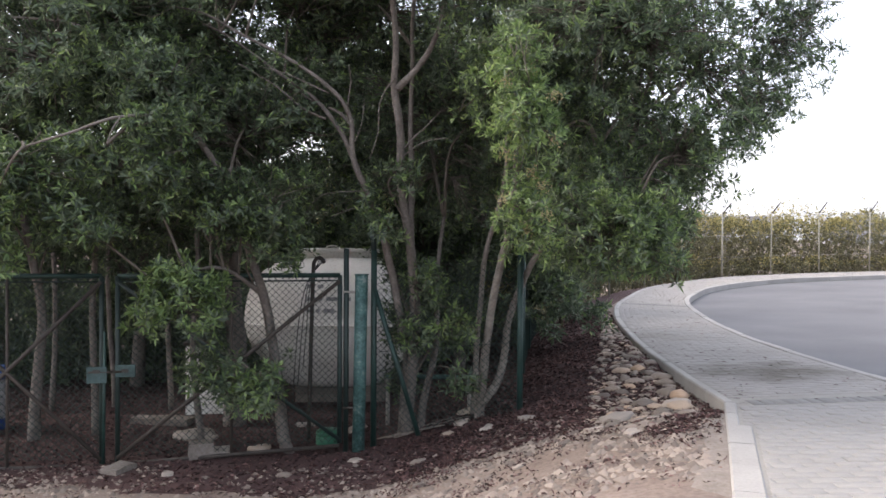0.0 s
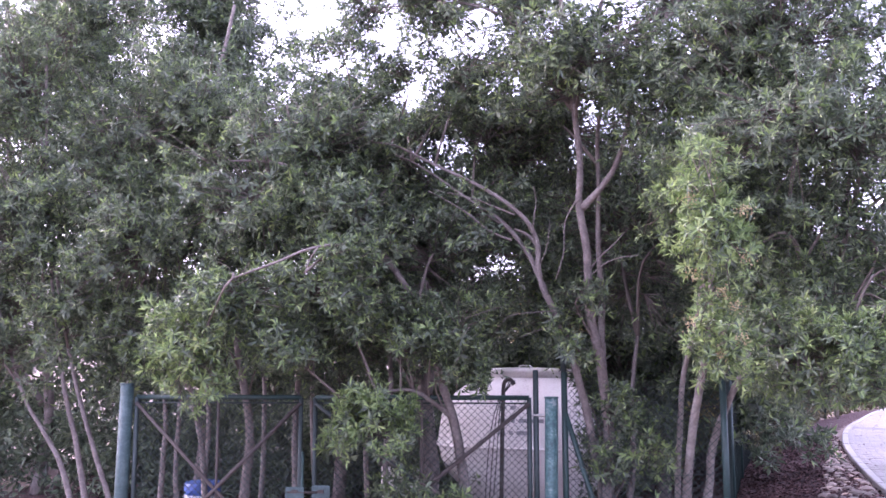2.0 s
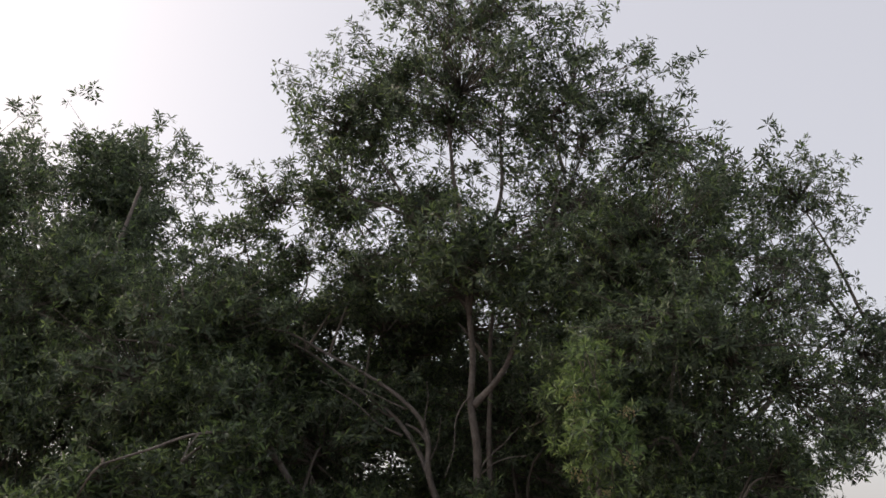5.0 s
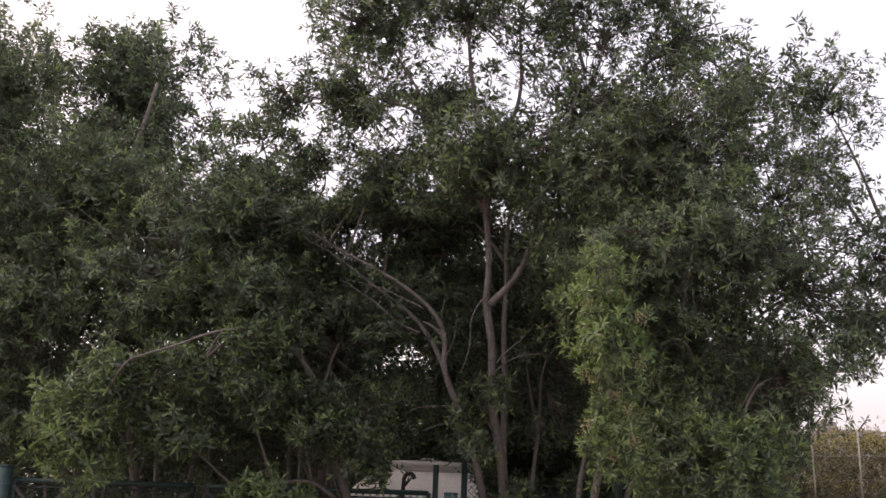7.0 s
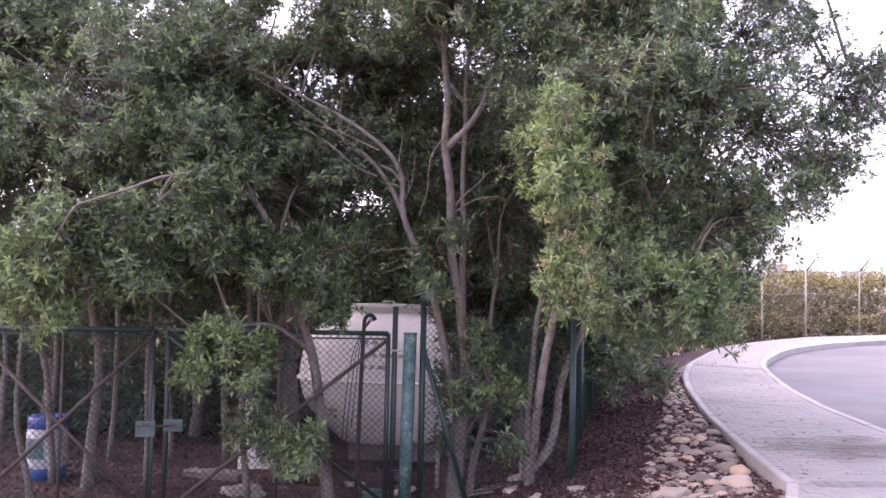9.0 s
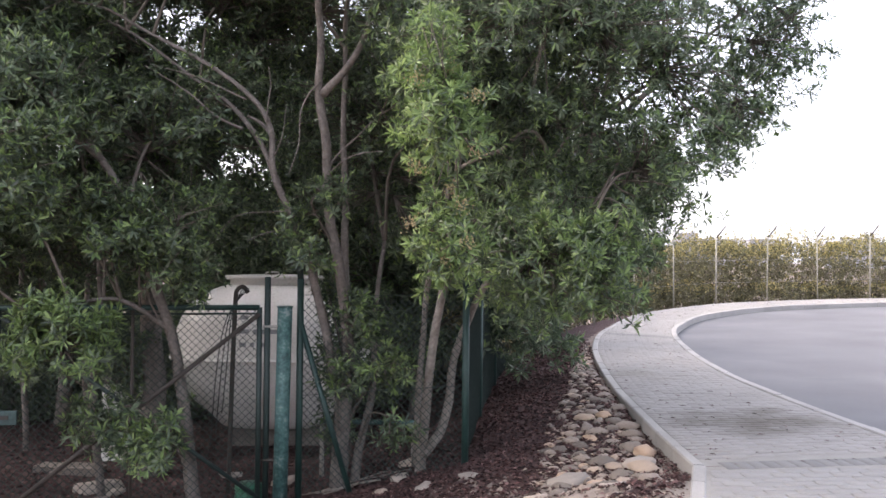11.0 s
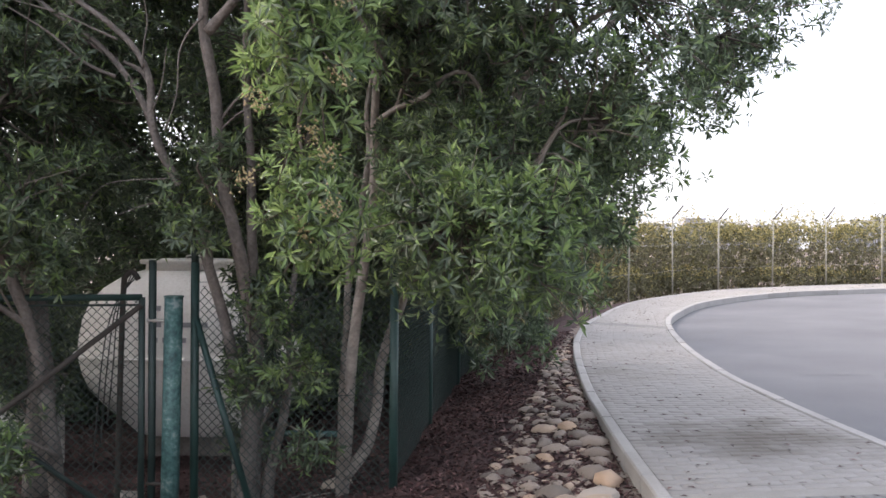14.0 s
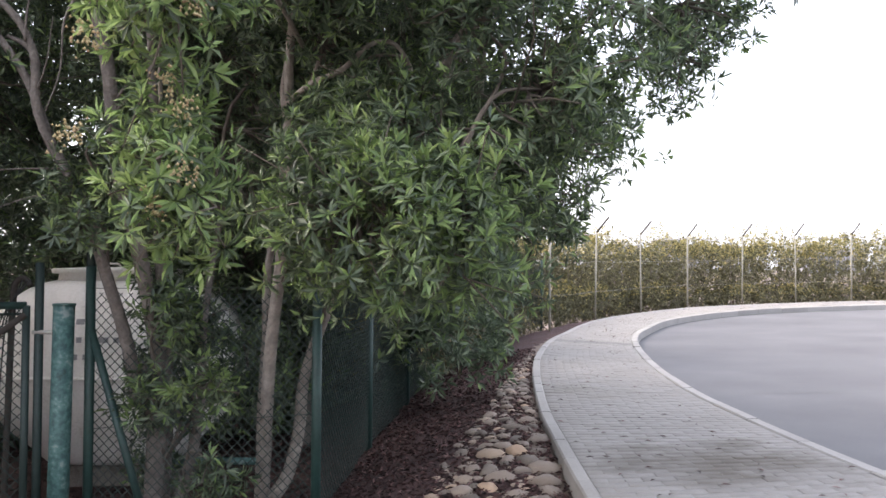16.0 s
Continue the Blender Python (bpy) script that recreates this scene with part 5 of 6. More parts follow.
# trees standing further back
back = [(-7.2, 12.8, 9.25, 2.2), (-10.3, 12.8, 9.55, 2.3), (-4.9, 13.2, 6.6, 1.8), (-1.6, 13.4, 5.4, 2.0), (0.2, 13.0, 5.0, 1.7), (-13.6, 13.0, 6.4, 2.4), (0.9, 16.4, 5.2, 1.6)]
for i, (x, y, top, r) in enumerate(back):
    lean = rng.normal(0, 0.3, 2)
    tree("tree", (x, y, -0.9), "tall dark green tree standing further back", [
        ([(x, y, -0.95), (x + 0.1, y, 1.0), (x + lean[0], y + lean[1], top * 0.5), (x + lean[0] * 1.5, y + lean[1], top * 0.85)], 0.12, 0.03),
        ([(x, y, 0.6), (x - 0.7, y - 0.2, 2.0), (x - 1.2, y - 0.3, top * 0.55)], 0.06, 0.02),
        ([(x, y, 1.0), (x + 0.7, y - 0.1, 2.4), (x + 1.1, y + 0.2, top * 0.6)], 0.06, 0.02),
    ], [
        (x, y, top - r * 0.75, r * 0.75, r * 0.8, r * 0.75, 0.85, 0.0), (x, y - 0.2, top * 0.68, r * 0.75, r * 0.6, r * 0.6, 0.6, 0.0), (x - r * 0.6, y - 0.3, top * 0.55, r * 0.8, r * 0.7, r * 0.8, 0.6, 0.0), (x + r * 0.6, y - 0.2, top * 0.5, r * 0.8, r * 0.7, r * 0.8, 0.55, 0.0),
        (x - r * 0.3, y - 0.5, top * 0.25, r * 0.9, r * 0.6, r * 0.75, 0.5, 0.0), (x + r * 0.7, y - 0.3, top * 0.15, r * 0.7, r * 0.6, r * 0.6, 0.35 if x < -4 else 0.5, 0.0),
    ], 46, BANK_WIDE, rng, BARK, twig_every=7)


def hedge(line, depth, z0, height, n, label, rng, scale=1.0, mat=None, bias=1.7):
    """A dense clipped-looking belt of scrub along a plan line."""
    h = new("hedge")
    tagged(h, label, "hedge", kind="stuff")
    P, N = [], []
    for _ in range(n):
        t = rng.uniform(0, len(line) - 1.001)
        i = int(t)
        a = line[i] + (line[i + 1] - line[i]) * (t - i)
        dd = rng.uniform(0, 1) ** 1.6 * depth
        top = height * (0.92 + 0.16 * noise.noise(Vector((a[0] * 0.45, a[1] * 0.45, 2.0))) + 0.12 * noise.noise(Vector((a[0] * 1.7, a[1] * 1.7, dd))))
        z = z0 + top * (1 - rng.uniform(0, 1) ** bias)
        P.append((a[0] + dd * 0.25, a[1] + dd, z))
        N.append((rng.normal(0, 0.3), -0.5, 0.7))
    V, F, _ = sprays(np.array(P), np.array(N), BANK_FAR, rng, scale)
    place("foliage", mesh_np("foliage", V, F, mat or LEAF_HEDGE), h)["kind"] = "stuff"
    tw = []
    for k in range(0, n, 40):
        p = P[k]
        tw.append(tube([(p[0] + rng.normal(0, 0.2), p[1] + 0.2, z0 - 0.2), ((p[0]), p[1] + 0.1, z0 + (p[2] - z0) * 0.5), p], [0.02, 0.014, 0.004], 3))
    tv, tf = join(tw)
    place("stems", faces_of(tv, tf, "stems", TWIG), h)["kind"] = "stuff"


def scrub(line, rows, z0, height, per, label, rng):
    """A belt of rounded bushes along a plan line, their leaves lighter and yellower towards the tops."""
    h = new("scrub_belt")
    tagged(h, label, "scrub", kind="stuff")
    P, N, stems = [], [], []
    s = np.concatenate([[0], np.cumsum(np.hypot(*np.diff(line, axis=0).T))])
    nrm = offset_line(line, -1.0) - line
    for row in range(rows):
        q = rng.uniform(0, 0.8)
        while q < s[-1]:
            i = min(int(np.searchsorted(s, q)), len(line) - 1)
            c = line[i] + nrm[i] * (0.7 + row * 1.0 + rng.uniform(-0.35, 0.35))
            r = rng.uniform(0.65, 1.15)
            top = height * rng.uniform(0.72, 1.04) + 0.22 * row
            o = Vector((*c, 0.0))
            for _ in range(int(per * r)):
                d = rng.normal(0, 1, 3)
                d[2] = abs(d[2]) * 1.5 - 0.75
                d /= np.linalg.norm(d)
                f = (1 + 0.5 * noise.noise(Vector(d * 2.4) + o) + 0.25 * noise.noise(Vector(d * 6) + o)) * rng.uniform(0.72, 1.0)
                P.append((c[0] + d[0] * r * f, c[1] + d[1] * r * f, z0 + top * 0.45 + d[2] * top * (0.55 if d[2] > 0 else 0.7) * f))
                N.append((d[0], d[1], d[2] + 0.6))
            for _ in range(3):
                a, b = rng.normal(0, 0.25, 2), rng.normal(0, 0.45, 2)
                stems.append(tube([(c[0] + a[0], c[1] + a[1], z0 - 0.2), (c[0] + b[0], c[1] + b[1], z0 + top * 0.7)], [0.016, 0.006], 3))
            q += r * rng.uniform(0.7, 1.15)
    P = np.array(P)
    V, F, _ = sprays(P, np.array(N), BANK_SCRUB, rng, 1.15)
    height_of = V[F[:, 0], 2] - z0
    # the share of lighter yellow leaves grows with height
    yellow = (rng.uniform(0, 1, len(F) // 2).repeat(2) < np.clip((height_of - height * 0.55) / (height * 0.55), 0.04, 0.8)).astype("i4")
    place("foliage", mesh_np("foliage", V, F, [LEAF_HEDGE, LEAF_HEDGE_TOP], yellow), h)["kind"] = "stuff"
    tv, tf = join(stems)
    place("stems", faces_of(tv, tf, "stems", TWIG), h)["kind"] = "stuff"


hl1 = offset_line(far_edge, -1.7)
hl1 = hl1[hl1[:, 1] > 13.8]
scrub(hl1, 3, -0.1, 2.72, 240, "dense grey-green scrub with lighter yellow tops behind the far fence", rng)
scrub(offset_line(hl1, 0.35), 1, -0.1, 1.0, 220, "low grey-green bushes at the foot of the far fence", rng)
hl2 = np.array([(-10.0, 40.0), (6.0, 38.0), (16.0, 38.0), (28.0, 36.0), (45.0, 30.0)])
hedge(hl2, 5.0, -0.3, 2.95, 6000, "olive scrub belt further off", rng, 0.9)

under = np.array([(-18.0, 14.5), (-10.0, 15.0), (-5.0, 16.0), (-1.0, 15.2), (0.6, 16.5), (1.5, 20.0), (3.0, 25.0)])
hedge(under, 2.5, -0.9, 4.2, 10500, "dark shaded undergrowth closing the grove behind", rng, 1.3, LEAF, 1.0)

under2 = np.array([(-16.0, 12.0), (-9.0, 12.6), (-6.0, 13.0), (-3.4, 13.6), (-0.2, 14.2)])
hedge(under2, 1.2, -0.9, 1.6, 3000, "dark shrubs growing low among the trunks", rng, 0.9, LEAF, 1.0)

edge_line = np.array([(1.1, 13.2), (1.35, 14.4), (1.8, 15.8), (2.35, 17.2), (3.0, 18.8)])
hedge(edge_line, 0.7, -0.25, 1.6, 1500, "dark green shrubs pressing against the fence beside the footway", rng, 0.62, LEAF, 0.9)

# far flat-roofed buildings on the skyline
for x, y, w, h in ((112, 392, 9, 16.0), (124, 395, 22, 13.2), (150, 400, 14, 13.6), (96, 400, 12, 13.6), (190, 390, 30, 12.6)):
    b = thing("building", (x, y, -1), "distant flat-roofed building in the haze", "building")
    block("wall", (w, 10, h), FAR_WALL, b, (0, 0, 0), 0, 0.05)
    block("parapet", (w + 0.6, 10.6, 0.7), FAR_WALL, b, (0, 0, h), 0, 0.05)
    for k in range(int(w / 3)):
        for fl_ in range(1, 3):
            block("window", (1.4, 0.2, 1.5), FAR_PANE, b, (-w / 2 + 1.6 + 3 * k, -5.05, h - 3.2 * fl_), 0, 0.02)

# dry flower heads among the hanging young leaves
hanging = next(o for o in scene.objects if o.name == "tree.001")
for k in range(12):
    c = np.array([0.62 + 0.2 * math.sin(k * 2.3), 6.25 + 0.12 * math.cos(k * 1.7), 1.5 + 0.11 * k])
    P = c + rng.normal(0, 0.028, (46, 3))
    V, F = [], []
    for p in P:
        j = len(V)
        r = rng.uniform(0.005, 0.009)
        V += [p + r * np.array(d) for d in ((1, 0, -0.5), (-0.5, 0.87, -0.5), (-0.5, -0.87, -0.5), (0, 0, 1))]
        F += [(j, j + 1, j + 3), (j + 1, j + 2, j + 3), (j + 2, j, j + 3), (j, j + 2, j + 1)]
    place("flower_head", mesh_np("flower_head", np.array(V) - np.array(hanging.location), F, LEAF_FLOWER), hanging, "dry tan flower head")["kind"] = "stuff"


# ---- leaf litter, stones and loose things ----
def litter_edge(x, y):
    """Above 0 where fallen leaves cover the soil."""
    n = np.array([0.45 * noise.noise(Vector((a * 0.8, b * 0.8, 9.0))) + 0.25 * noise.noise(Vector((a * 2.6, b * 2.6, 3.0))) for a, b in zip(x, y)])
    x, y = np.asarray(x, float), np.asarray(y, float)
    heaps = 1.5 * np.exp(-((x - 2.1) ** 2 + (y - 7.0) ** 2) / 0.09) + 1.9 * np.exp(-((x - 1.75) ** 2 + (y - 6.45) ** 2) / 0.06)
    return (y - 7.55 + 0.06 * x) + heaps + n - 3.0 * smoothstep((-5.7 - x) / 1.2) * smoothstep((12.5 - y) / 1.5)


fx, fy = np.arange(-11, 7.0, 0.14), np.arange(5.6, 26.0, 0.14)
LX, LY = np.meshgrid(fx, fy)
lx, ly = LX.ravel(), LY.ravel()
lm = litter_edge(lx, ly)
ld = from_edge(lx, ly)
ok = (lm > 0) & (ld > 0.12)
lz = soil_height(lx, ly) + np.clip(lm * 0.03, 0.0, 0.014) - np.where(ok, 0, 0.05)
nyl, nxl = LX.shape
c0 = (np.arange(nyl - 1)[:, None] * nxl + np.arange(nxl - 1)).ravel()
quads = np.stack([c0, c0 + 1, c0 + nxl + 1, c0 + nxl], 1)
quads = quads[ok[quads].sum(1) >= 3]
litter = place("leaf_litter", mesh_np("leaf_litter", np.stack([lx, ly, lz], 1), quads, MULCH_BED, smooth=True))
tagged(litter, "bed of fallen dark reddish brown leaves under the trees", "leaf litter", kind="stuff")

# single fallen leaves, curled
n = 90000
px = np.where(rng.uniform(0, 1, n) < 0.62, rng.uniform(-9.0, 3.2, n), rng.uniform(-0.5, 3.3, n))
py = 5.0 + rng.uniform(0, 1, n) ** 1.5 * 12.2
e = litter_edge(px, py)
d = from_edge(px, py)
patchy = np.array([1.0 if noise.noise(Vector((a * 2.1, b * 2.8, 4.0))) + 0.5 * noise.noise(Vector((a * 6.0, b * 7.0, 1.0))) > 0.02 else 0.1 for a, b in zip(px, py)])
keep = (d > 0.03) & ((e > 0) | (rng.uniform(0, 1, n) < np.where(px < -5.6, 0.85, np.exp(e * 0.9) * patchy)))
px, py = px[keep], py[keep]
pz = soil_height(px, py) + 0.012
n = len(px)
ang, tilt, ln = rng.uniform(0, 6.283, n), rng.normal(0, 0.35, n), rng.uniform(0.028, 0.075, n) * np.where(litter_edge(px, py) > 0, 1.0, 0.7)
wd = ln * rng.uniform(0.2, 0.38, n)
dx, dy = np.cos(ang), np.sin(ang)
LV = np.empty((n, 4, 3))
for k, (a, b, h) in enumerate(((-0.5, 0, 0.0), (0.0, 0.5, 0.22), (0.5, 0, 0.05), (0.0, -0.5, 0.22))):
    LV[:, k, 0] = px + dx * ln * a - dy * wd * b
    LV[:, k, 1] = py + dy * ln * a + dx * wd * b
    LV[:, k, 2] = pz + ln * (a * tilt + h * rng.uniform(0.3, 1.2, n)) + rng.uniform(0, 0.012, n)
b4 = np.arange(n) * 4
LF = np.concatenate([np.stack([b4, b4 + 1, b4 + 2], 1), np.stack([b4, b4 + 2, b4 + 3], 1)])
fallen = place("fallen_leaves", mesh_np("fallen_leaves", LV.reshape(-1, 3), LF, MULCH))
tagged(fallen, "dry curled reddish brown leaves scattered on the soil", "fallen leaves", kind="stuff")

# a few leaves blown onto the paving
n = 420
t_ = rng.uniform(0, 1, n)
i_ = (rng.uniform(0, 1, n) ** 1.3 * (N_PATH * 0.7)).astype(int)
qx = walk_left[i_, 0] * (1 - t_) + walk_right[i_, 0] * t_
qy = walk_left[i_, 1] * (1 - t_) + walk_right[i_, 1] * t_
V, F = [], []
for x, y in zip(qx, qy):
    a, l_ = rng.uniform(0, 6.28), rng.uniform(0.025, 0.075)
    c, s = math.cos(a), math.sin(a)
    k = len(V)
    z = level(x, y) + 0.006
    for u, v, h in ((-0.5, 0, 0), (0, 0.16, 0.1), (0.5, 0, 0.02), (0, -0.16, 0.1)):
        V.append((x + l_ * (c * u - s * v), y + l_ * (s * u + c * v), z + l_ * h))
    F += [(k, k + 1, k + 2), (k, k + 2, k + 3)]
tagged(place("fallen_leaves", mesh_np("fallen_leaves", V, F, MULCH)), "brown leaves blown onto the grey paving", "fallen leaves", kind="stuff")


def stone_mesh(seed, flat, angular):
    bm = bmesh.new()
    bmesh.ops.create_icosphere(bm, subdivisions=2, radius=0.5)
    r = np.random.default_rng(seed)
    o = Vector(r.uniform(-9, 9, 3))
    for v in bm.verts:
        d = v.co.normalized()
        k = 1 + 0.45 * noise.noise(d * 1.1 + o) + angular * 0.3 * noise.noise(d * 2.6 + o)
        v.co = Vector((d.x * 0.58, d.y * 0.39, d.z * 0.5 * flat)) * k
        if angular > 0.8:
            v.co.z = min(v.co.z, 0.26 * flat)
    me = bpy.data.meshes.new("stone")
    bm.to_mesh(me)
    bm.free()
    me.polygons.foreach_set("use_smooth", np.ones(len(me.polygons), bool))
    return me


ROUND = [stone_mesh(i, 0.6, 0.75) for i in range(9)]
ROUGH = [stone_mesh(40 + i, 0.6, 0.9) for i in range(5)]
for me in ROUND:
    me.materials.append(STONE)
for me in ROUGH:
    me.materials.append(STONE_PALE)


def set_stone(name, me, x, y, size, parent=None, sink=0.35, turn=None, slope=True):
    ob = new(name, me)
    z = soil(x, y)
    g = Vector((-(soil(x + 0.15, y) - z) / 0.15, -(soil(x, y + 0.15) - z) / 0.15, 1)).normalized()
    q = g.to_track_quat("Z", "Y").to_matrix().to_4x4()
    m = Matrix.Translation((x, y, z + size * (0.3 - sink) * 0.6)) @ q @ Matrix.Rotation(random.uniform(0, 6.28) if turn is None else turn, 4, "Z") @ Matrix.Diagonal((size, size, size, 1))
    if parent:
        ob.parent = parent
    ob.matrix_basis = m
    return ob


# cobbles packed on the bank beside the edging: large by the kerb at the front, smaller down the bank and further on
bank = thing("cobble_bank", (0, 0, 0), "rounded grey and tan cobbles packed on the bank beside the footway", "cobbles", kind="structure")
left_n = offset_line(far_edge, -1.0) - far_edge
packed = []
for share, tries in ((1.25, 250), (1.0, 2000), (0.8, 4500), (0.62, 7000), (0.45, 6000)):
    for _ in range(tries):
        s = -0.15 + 9.2 * rng.uniform(0, 1) ** 1.2
        width = max(0.2, 1.12 - 0.02 * s - 0.03 * s * s if s < 4 else 0.56 - 0.09 * (s - 4))
        gap = 0.24 - 0.17 * min(1.0, max(0.0, s - 0.5))
        w = gap + (width - gap) * rng.uniform(0, 1)
        if rng.uniform(0, 1) < 0.9 * smoothstep((w / width - 0.7) / 0.3) + 0.05 * s:
            continue
        i = min(max(int(s / 0.1), 0), len(far_edge) - 1)
        x, y = far_edge[i] + left_n[i] * w + np.array([0, min(s, 0)])
        size = (0.175 - 0.0125 * s) * (1.1 - 0.4 * w / 1.1) * share * rng.uniform(0.75, 1.2)
        if all((x - a) ** 2 + (y - b) ** 2 > (0.43 * (size + c)) ** 2 for a, b, c, _s in packed):
            packed.append((x, y, size, s))
packed.sort(key=lambda q: q[3])
for x, y, size, s in packed[:300]:
    set_stone("cobble", random.choice(ROUND), x, y, size, bank, sink=random.uniform(0.12, 0.52), turn=random.gauss(0.45, 0.45))
small = [q[:3] for q in packed[300:]]
V, F = [], []
for x, y, size in small:
    me = random.choice(ROUND)
    m = Matrix.Translation((x, y, soil(x, y) + 0.01)) @ Matrix.Rotation(random.uniform(0, 6.28), 4, "Z") @ Matrix.Diagonal((size, size, size, 1))
    k = len(V)
    V += [m @ v.co for v in me.vertices]
    F += [tuple(i + k for i in p.vertices) for p in me.polygons]
if V:
    place("cobble_rest", faces_of(V, F, "cobble_rest", STONE), bank)["kind"] = "stuff"

# single stones on the soil
for x, y, size, kind in ((1.62, 7.75, 0.42, 0), (2.22, 7.9, 0.40, 1), (-0.93, 8.75, 0.26, 1), (-0.25, 8.2, 0.20, 1), (0.45, 8.75, 0.27, 0), (0.05, 9.02, 0.20, 1), (0.85, 8.55, 0.24, 0), (-2.35, 8.2, 0.10, 1), (-2.75, 8.25, 0.22, 0),
                         (-2.05, 9.25, 0.30, 0), (-3.0, 9.9, 0.55, 0), (-2.75, 9.75, 0.3, 0), (-1.75, 10.5, 0.3, 0), (-1.1, 10.2, 0.35, 0), (-2.5, 9.1, 0.42, 0), (0.2, 9.3, 0.30, 0), (-0.42, 8.05, 0.14, 1), (0.3, 9.9, 0.4, 0), (1.3, 7.2, 0.2, 0), (1.0, 6.9, 0.16, 1), (0.6, 6.6, 0.14, 0), (-0.2, 6.9, 0.15, 1), (-1.2, 7.4, 0.13, 1), (1.5, 6.6, 0.22, 0), (-1.6, 8.3, 0.18, 1), (1.85, 7.2, 0.24, 1), (-0.6, 7.3, 0.12, 0)):
    st = set_stone("stone", random.choice(ROUGH if kind == 0 or size > 0.2 else ROUND), x, y, size * 0.8, sink=0.25)
    tagged(st, "pale weathered stone lying on the soil" if size > 0.2 else "small pale stone among fallen leaves", "stone", "loose stones on the soil")

# pebbles and grit in front of the gate
V, F = [], []
for _ in range(17000):
    x, y = rng.uniform(-4.5, 2.4), 5.2 + rng.uniform(0, 1) ** 0.9 * 3.4
    dd = from_edge([x], [y])[0]
    if dd < 0.12 or (noise.noise(Vector((x * 0.8, y * 1.4, 3.3))) < rng.uniform(-0.5, 0.4) and dd > 1.0):
        continue
    size = 0.018 + 0.1 * rng.uniform(0, 1) ** 3.6
    a_, wide = rng.uniform(0, 6.28), rng.uniform(0.6, 1.0)
    ca, sa = math.cos(a_), math.sin(a_)
    me = ROUND[int(rng.integers(4))]
    z = soil(x, y)
    k = len(V)
    o = [noise.noise(Vector((x * 40, y * 40, i))) for i in range(3)]
    for cx, cy, cz in ((0.6, 0.15, 0), (0.1, 0.5, 0), (-0.55, 0.1 * o[0], 0), (-0.1, -0.5, 0), (0.3 * o[1], 0.3 * o[2], 0.42)):
        cy *= wide
        V.append((x + size * (ca * cx - sa * cy), y + size * (sa * cx + ca * cy), z + size * cz * (0.8 + 0.4 * o[2]) - 0.002))
    F += [(k, k + 1, k + 4), (k + 1, k + 2, k + 4), (k + 2, k + 3, k + 4), (k + 3, k, k + 4)]
tagged(place("gravel", mesh_np("gravel", V, F, GRIT)), "small pale pebbles and grit strewn on the bare soil", "gravel", kind="stuff")

# broken concrete by the gate
cb = thing("concrete_block", (-2.62, 8.95, soil(-2.62, 8.95)), "broken grey concrete block lying behind the gate", "concrete block")
block("body", (0.26, 0.2, 0.2), CONCRETE_DIRTY, cb, (0, 0, -0.02), 20, rough=0.02)
cb2 = thing("concrete_slab", (-3.6, 10.6, soil(-3.6, 10.6)), "long weathered kerb piece lying on the leaves", "concrete slab")
block("body", (0.75, 0.25, 0.14), CONCRETE_DIRTY, cb2, (0, 0, -0.04), -6, rough=0.03)
cb3 = thing("concrete_slab", (-3.28, 8.35, soil(-3.28, 8.35)), "flat pale concrete piece at the gate stop", "concrete slab")
block("body", (0.2, 0.3, 0.08), CONCRETE_DIRTY, cb3, (0, 0, -0.01), -18, rough=0.02)

# green valve box lid
vb = thing("valve_box", (-1.35, 9.66, -0.93), "green plastic valve box half sunk in the litter", "valve box")
V, F = lathe([(0.0, -0.09), (0.15, -0.09), (0.14, 0.07), (0.13, 0.09), (0.145, 0.095), (0.14, 0.125), (0.11, 0.145), (0.0, 0.15)], 24)
place("body", faces_of(V, F, "body", BOX_GREEN), vb)

# dry fallen sticks under the stems by the gate post
for k in range(7):
    a = rng.uniform(-0.35, 0.35)
    x, y, ln_ = rng.uniform(-0.75, 0.1), rng.uniform(9.45, 9.75), rng.uniform(0.3, 0.7)
    ends = [(x + ln_ * q * math.cos(a), y + ln_ * q * math.sin(a) + 0.02 * math.sin(9 * q)) for q in (-0.5, -0.1, 0.2, 0.5)]
    stick = thing("stick", (x, y, soil(x, y)), "pale dry stick lying on fallen leaves", "stick", "dry sticks under the trees")
    pipe("wood", [(p, q, soil(p, q) + 0.03) for p, q in ends], rng.uniform(0.006, 0.011), BARK_PALE, stick, 6)

# drum behind the left leaf
dz = soil(-5.62, 10.2)
drum = thing("drum", (-5.62, 10.2, dz), "white plastic drum with blue ends and a green sticker", "drum")
V, F = lathe([(0.0, 0.0), (0.17, 0.0), (0.185, 0.02), (0.19, 0.12), (0.186, 0.13)], 28)
place("base", faces_of(V, F, "base", BLUE), drum, "blue lower end")
V, F = lathe([(0.185, 0.13), (0.195, 0.18), (0.195, 0.52), (0.185, 0.56)], 28)
place("body", faces_of(V, F, "body", WHITE_PLASTIC), drum)
V, F = lathe([(0.187, 0.56), (0.192, 0.58), (0.19, 0.67), (0.18, 0.69), (0.16, 0.685), (0.0, 0.68)], 28)
place("lid", faces_of(V, F, "lid", BLUE), drum, "blue upper end")
V, F = [], []
for i in range(9):
    t = radians(-140 + 9 * i)
    V += [(0.198 * math.cos(t), 0.198 * math.sin(t), 0.24), (0.198 * math.cos(t), 0.198 * math.sin(t), 0.46)]
F = [(2 * i, 2 * i + 2, 2 * i + 3, 2 * i + 1) for i in range(8)]
place("sticker", faces_of(V, F, "sticker", GREEN_LIGHT), drum, "green sticker")
drum.scale = (1.22, 1.22, 1.12)


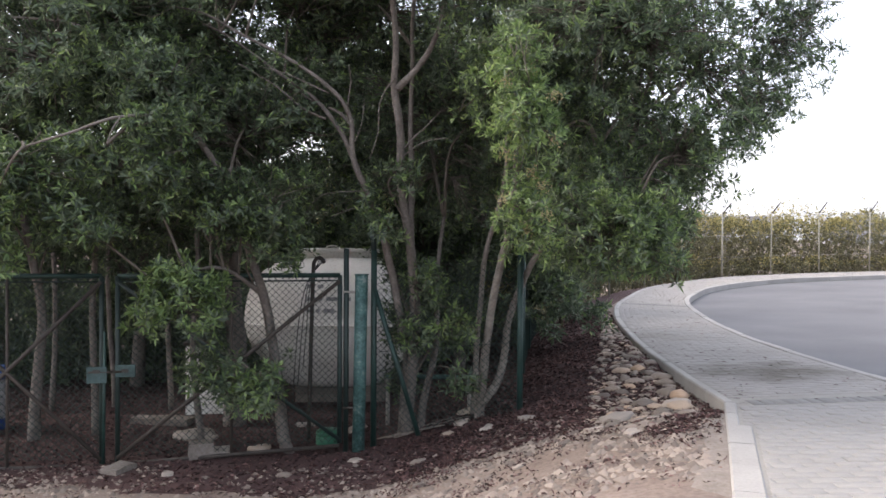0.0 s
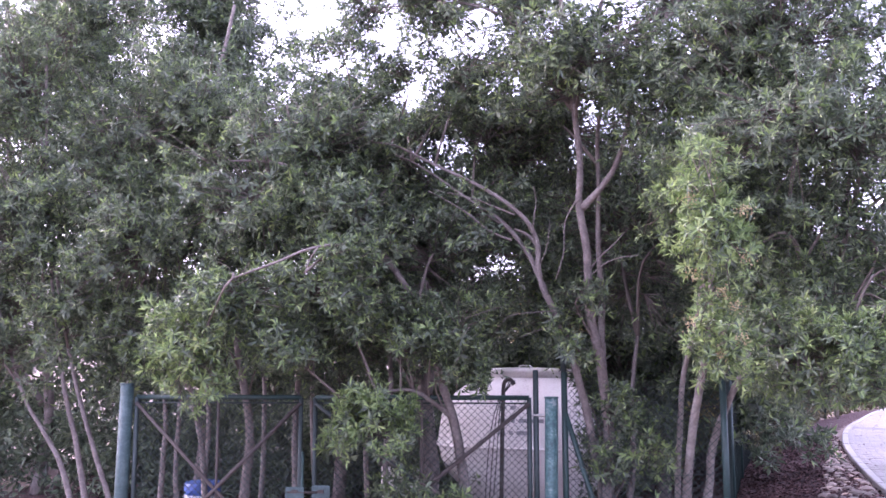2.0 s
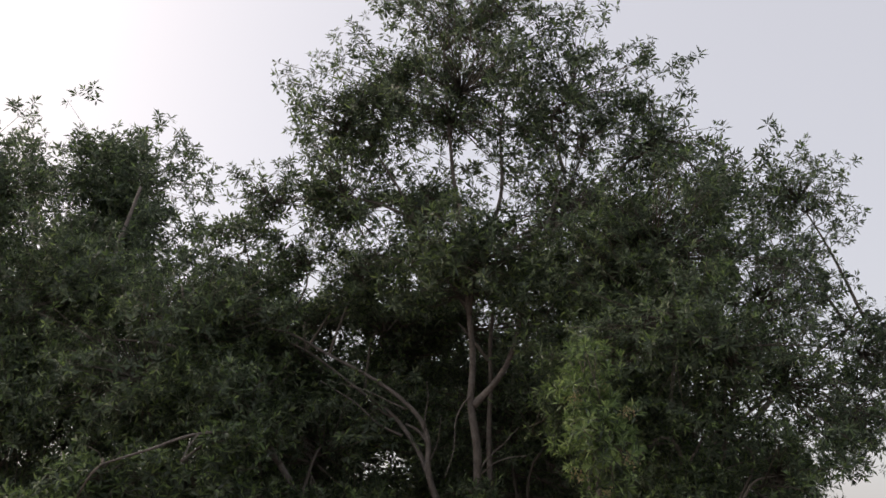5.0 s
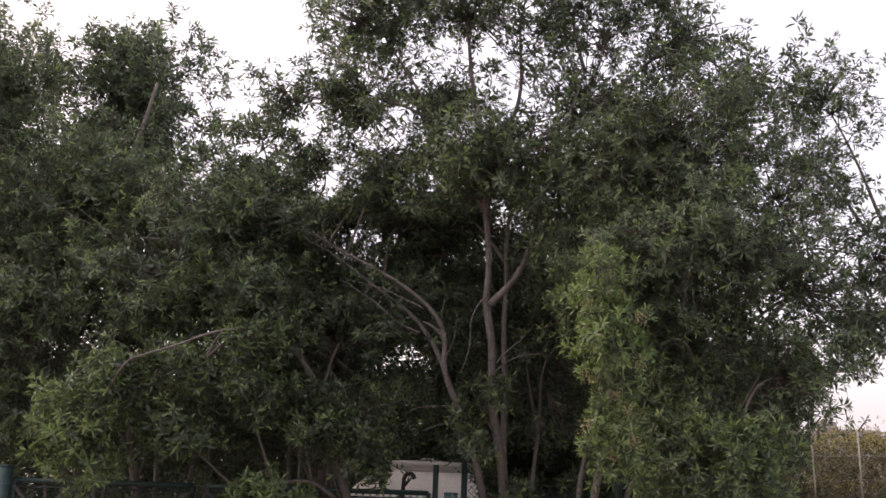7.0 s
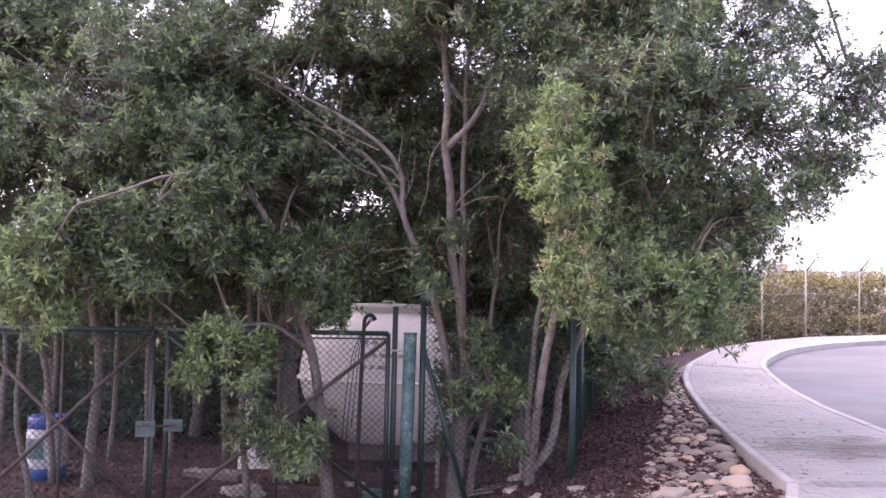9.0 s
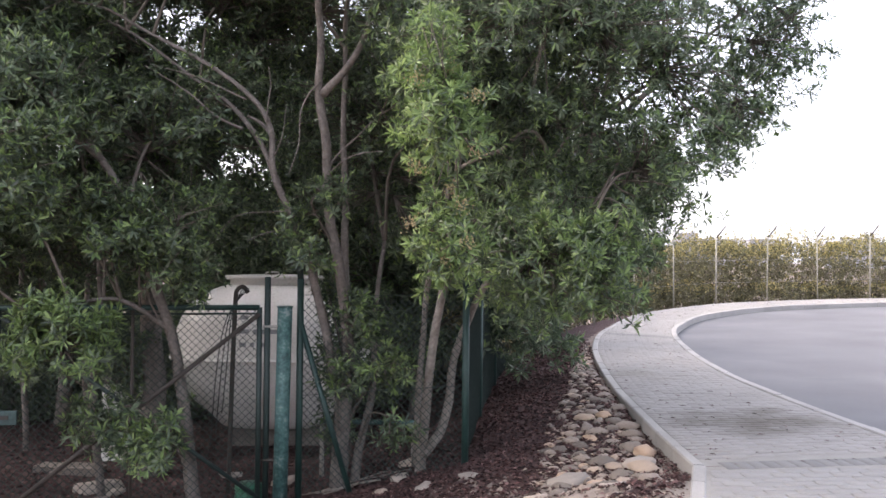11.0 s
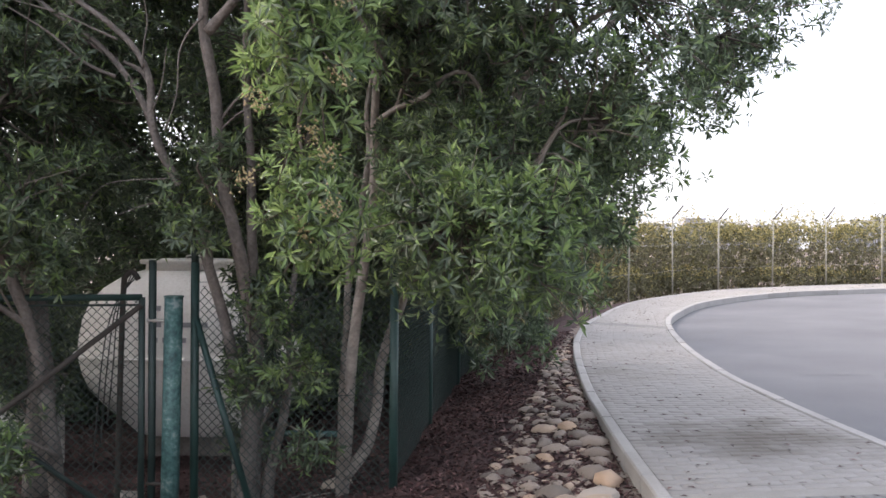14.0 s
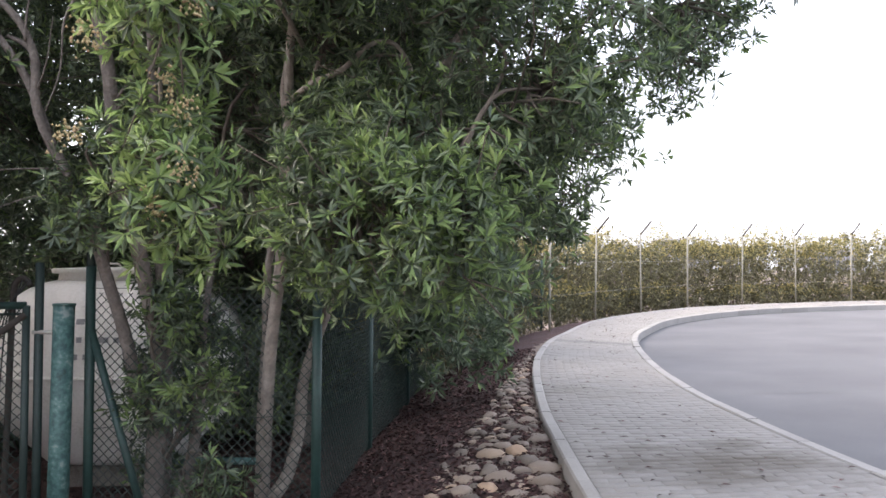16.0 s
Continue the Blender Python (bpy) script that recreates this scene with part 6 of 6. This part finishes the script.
# ---- pavers ----
def paver_rings(quad, top, chamfer=0.0022, depth=0.05):
    """Corner points of a block under a plan quad: bottom, shoulder and top rings."""
    c = quad.mean(0)
    inner = quad + (c - quad) / np.linalg.norm(c - quad, axis=1)[:, None] * chamfer * 1.4
    h = level(quad[:, 0], quad[:, 1])
    return np.concatenate([np.column_stack([quad, h + top - depth]), np.column_stack([quad, h + top - chamfer * 0.7]), np.column_stack([inner, h + top])])


PF = np.array([(i, (i + 1) % 4, 4 + (i + 1) % 4, 4 + i) for i in range(4)] + [(4 + i, 4 + (i + 1) % 4, 8 + (i + 1) % 4, 8 + i) for i in range(4)] + [(8, 9, 10, 11)])


def lay(quads, mat, name, parent):
    V = np.concatenate([paver_rings(q, rng.uniform(-0.0015, 0.002)) for q in quads])
    F = np.concatenate([PF + 12 * i for i in range(len(quads))])
    ob = place(name, mesh_np(name, V, F, mat), parent)
    ob["kind"] = "stuff"
    return ob


# footway: rows across the path, in running bond, with one darker band across
BAND = (17.95, 18.3)
band = []
quads = []
sl = np.concatenate([[0], np.cumsum(np.hypot(*np.diff(walk_left, axis=0).T))])
sr = np.concatenate([[0], np.cumsum(np.hypot(*np.diff(walk_right, axis=0).T))])
u = 0.22
row = 0
L = sl[-1]
while u < L * 0.8:
    u1 = u + 0.104
    ends = []
    for q in (u, u1):
        f = q / L
        ends.append((np.array([np.interp(f * sl[-1], sl, walk_left[:, k]) for k in (0, 1)]), np.array([np.interp(f * sr[-1], sr, walk_right[:, k]) for k in (0, 1)])))
    (a0, b0), (a1, b1) = ends
    w = np.hypot(*(b0 - a0))
    cuts = [0.0] + list(np.arange(0.105 if row % 2 else 0.21, w - 0.05, 0.21)) + [w]
    g0, gu = 0.002 / w, 0.002 / 0.104
    for c0_, c1_ in zip(cuts[:-1], cuts[1:]):
        t0_, t1_ = c0_ / w + g0, c1_ / w - g0
        p = lambda t, v: (a0 * (1 - t) + b0 * t) * (1 - v) + (a1 * (1 - t) + b1 * t) * v
        (band if BAND[0] < a0[1] < BAND[1] else quads).append(np.array([p(t0_, gu), p(t1_, gu), p(t1_, 1 - gu), p(t0_, 1 - gu)]))
    u = u1
    row += 1
lay(quads, PAVER, "paver_rest", pavement)
lay(band, PAVER_DARK, "paver_course", pavement)
# soldier course of darker blocks where the apron meets the footway
a, b = np.array([2.70, 7.24]), np.array([4.42, 7.36])
quads = []
ux = (b - a) / np.hypot(*(b - a))
nv = np.array([-ux[1], ux[0]])
for i in range(int(np.hypot(*(b - a)) / 0.106)):
    p = a + ux * i * 0.106
    quads.append(np.array([p + ux * 0.003 - nv * 0.0, p + ux * 0.103, p + ux * 0.103 + nv * 0.205, p + ux * 0.003 + nv * 0.205]))
lay(quads, PAVER_DARK, "paver_course", pavement)

# apron: whole blocks in running bond, the nearest ones singly
base_quad = np.array([(-0.102, -0.052), (0.102, -0.052), (0.102, 0.052), (-0.102, 0.052)])
tilt_m = Matrix(((1, 0, 0, 0), (0, 1, 0, 0), (0.0244, 0.0022, 1, 0), (0, 0, 0, 1)))
ring_v = paver_rings(base_quad, 0.0)
ring_v[:, 2] -= level(ring_v[:, 0], ring_v[:, 1])
paver_me = mesh_np("paver", ring_v, PF, PAVER_LIGHT)
singles, rest = 0, []
for r_ in range(0, 85):
    y = 7.17 - r_ * 0.107
    xe = float(np.interp(y, near_edge[:, 1], near_edge[:, 0])) + (0.215 if y < 6.45 else 0.125)
    xr = float(np.interp(y, road_edge[:, 1], road_edge[:, 0])) - 0.06
    x = 1.9 - 0.21 * 14 + (0.105 if r_ % 2 else 0)
    while x - 0.1 < xr:
        lo, hi = max(x - 0.102, xe), min(x + 0.102, xr)
        if hi - lo > 0.2:
            if singles < 300 and y > 5.2 and x < 4.1:
                ob = place("paver", paver_me, apron)
                ob.matrix_basis = Matrix.Translation((x, y, level(x, y) + random.uniform(-0.002, 0.003))) @ tilt_m
                singles += 1
            else:
                rest.append(base_quad + np.array([x, y]))
        elif hi - lo > 0.03:
            rest.append(np.array([(lo, y - 0.052), (hi, y - 0.052), (hi, y + 0.052), (lo + (0.025 if lo == xe else 0), y + 0.052)]))
        x += 0.21
lay(rest, PAVER_LIGHT, "paver_rest", apron)
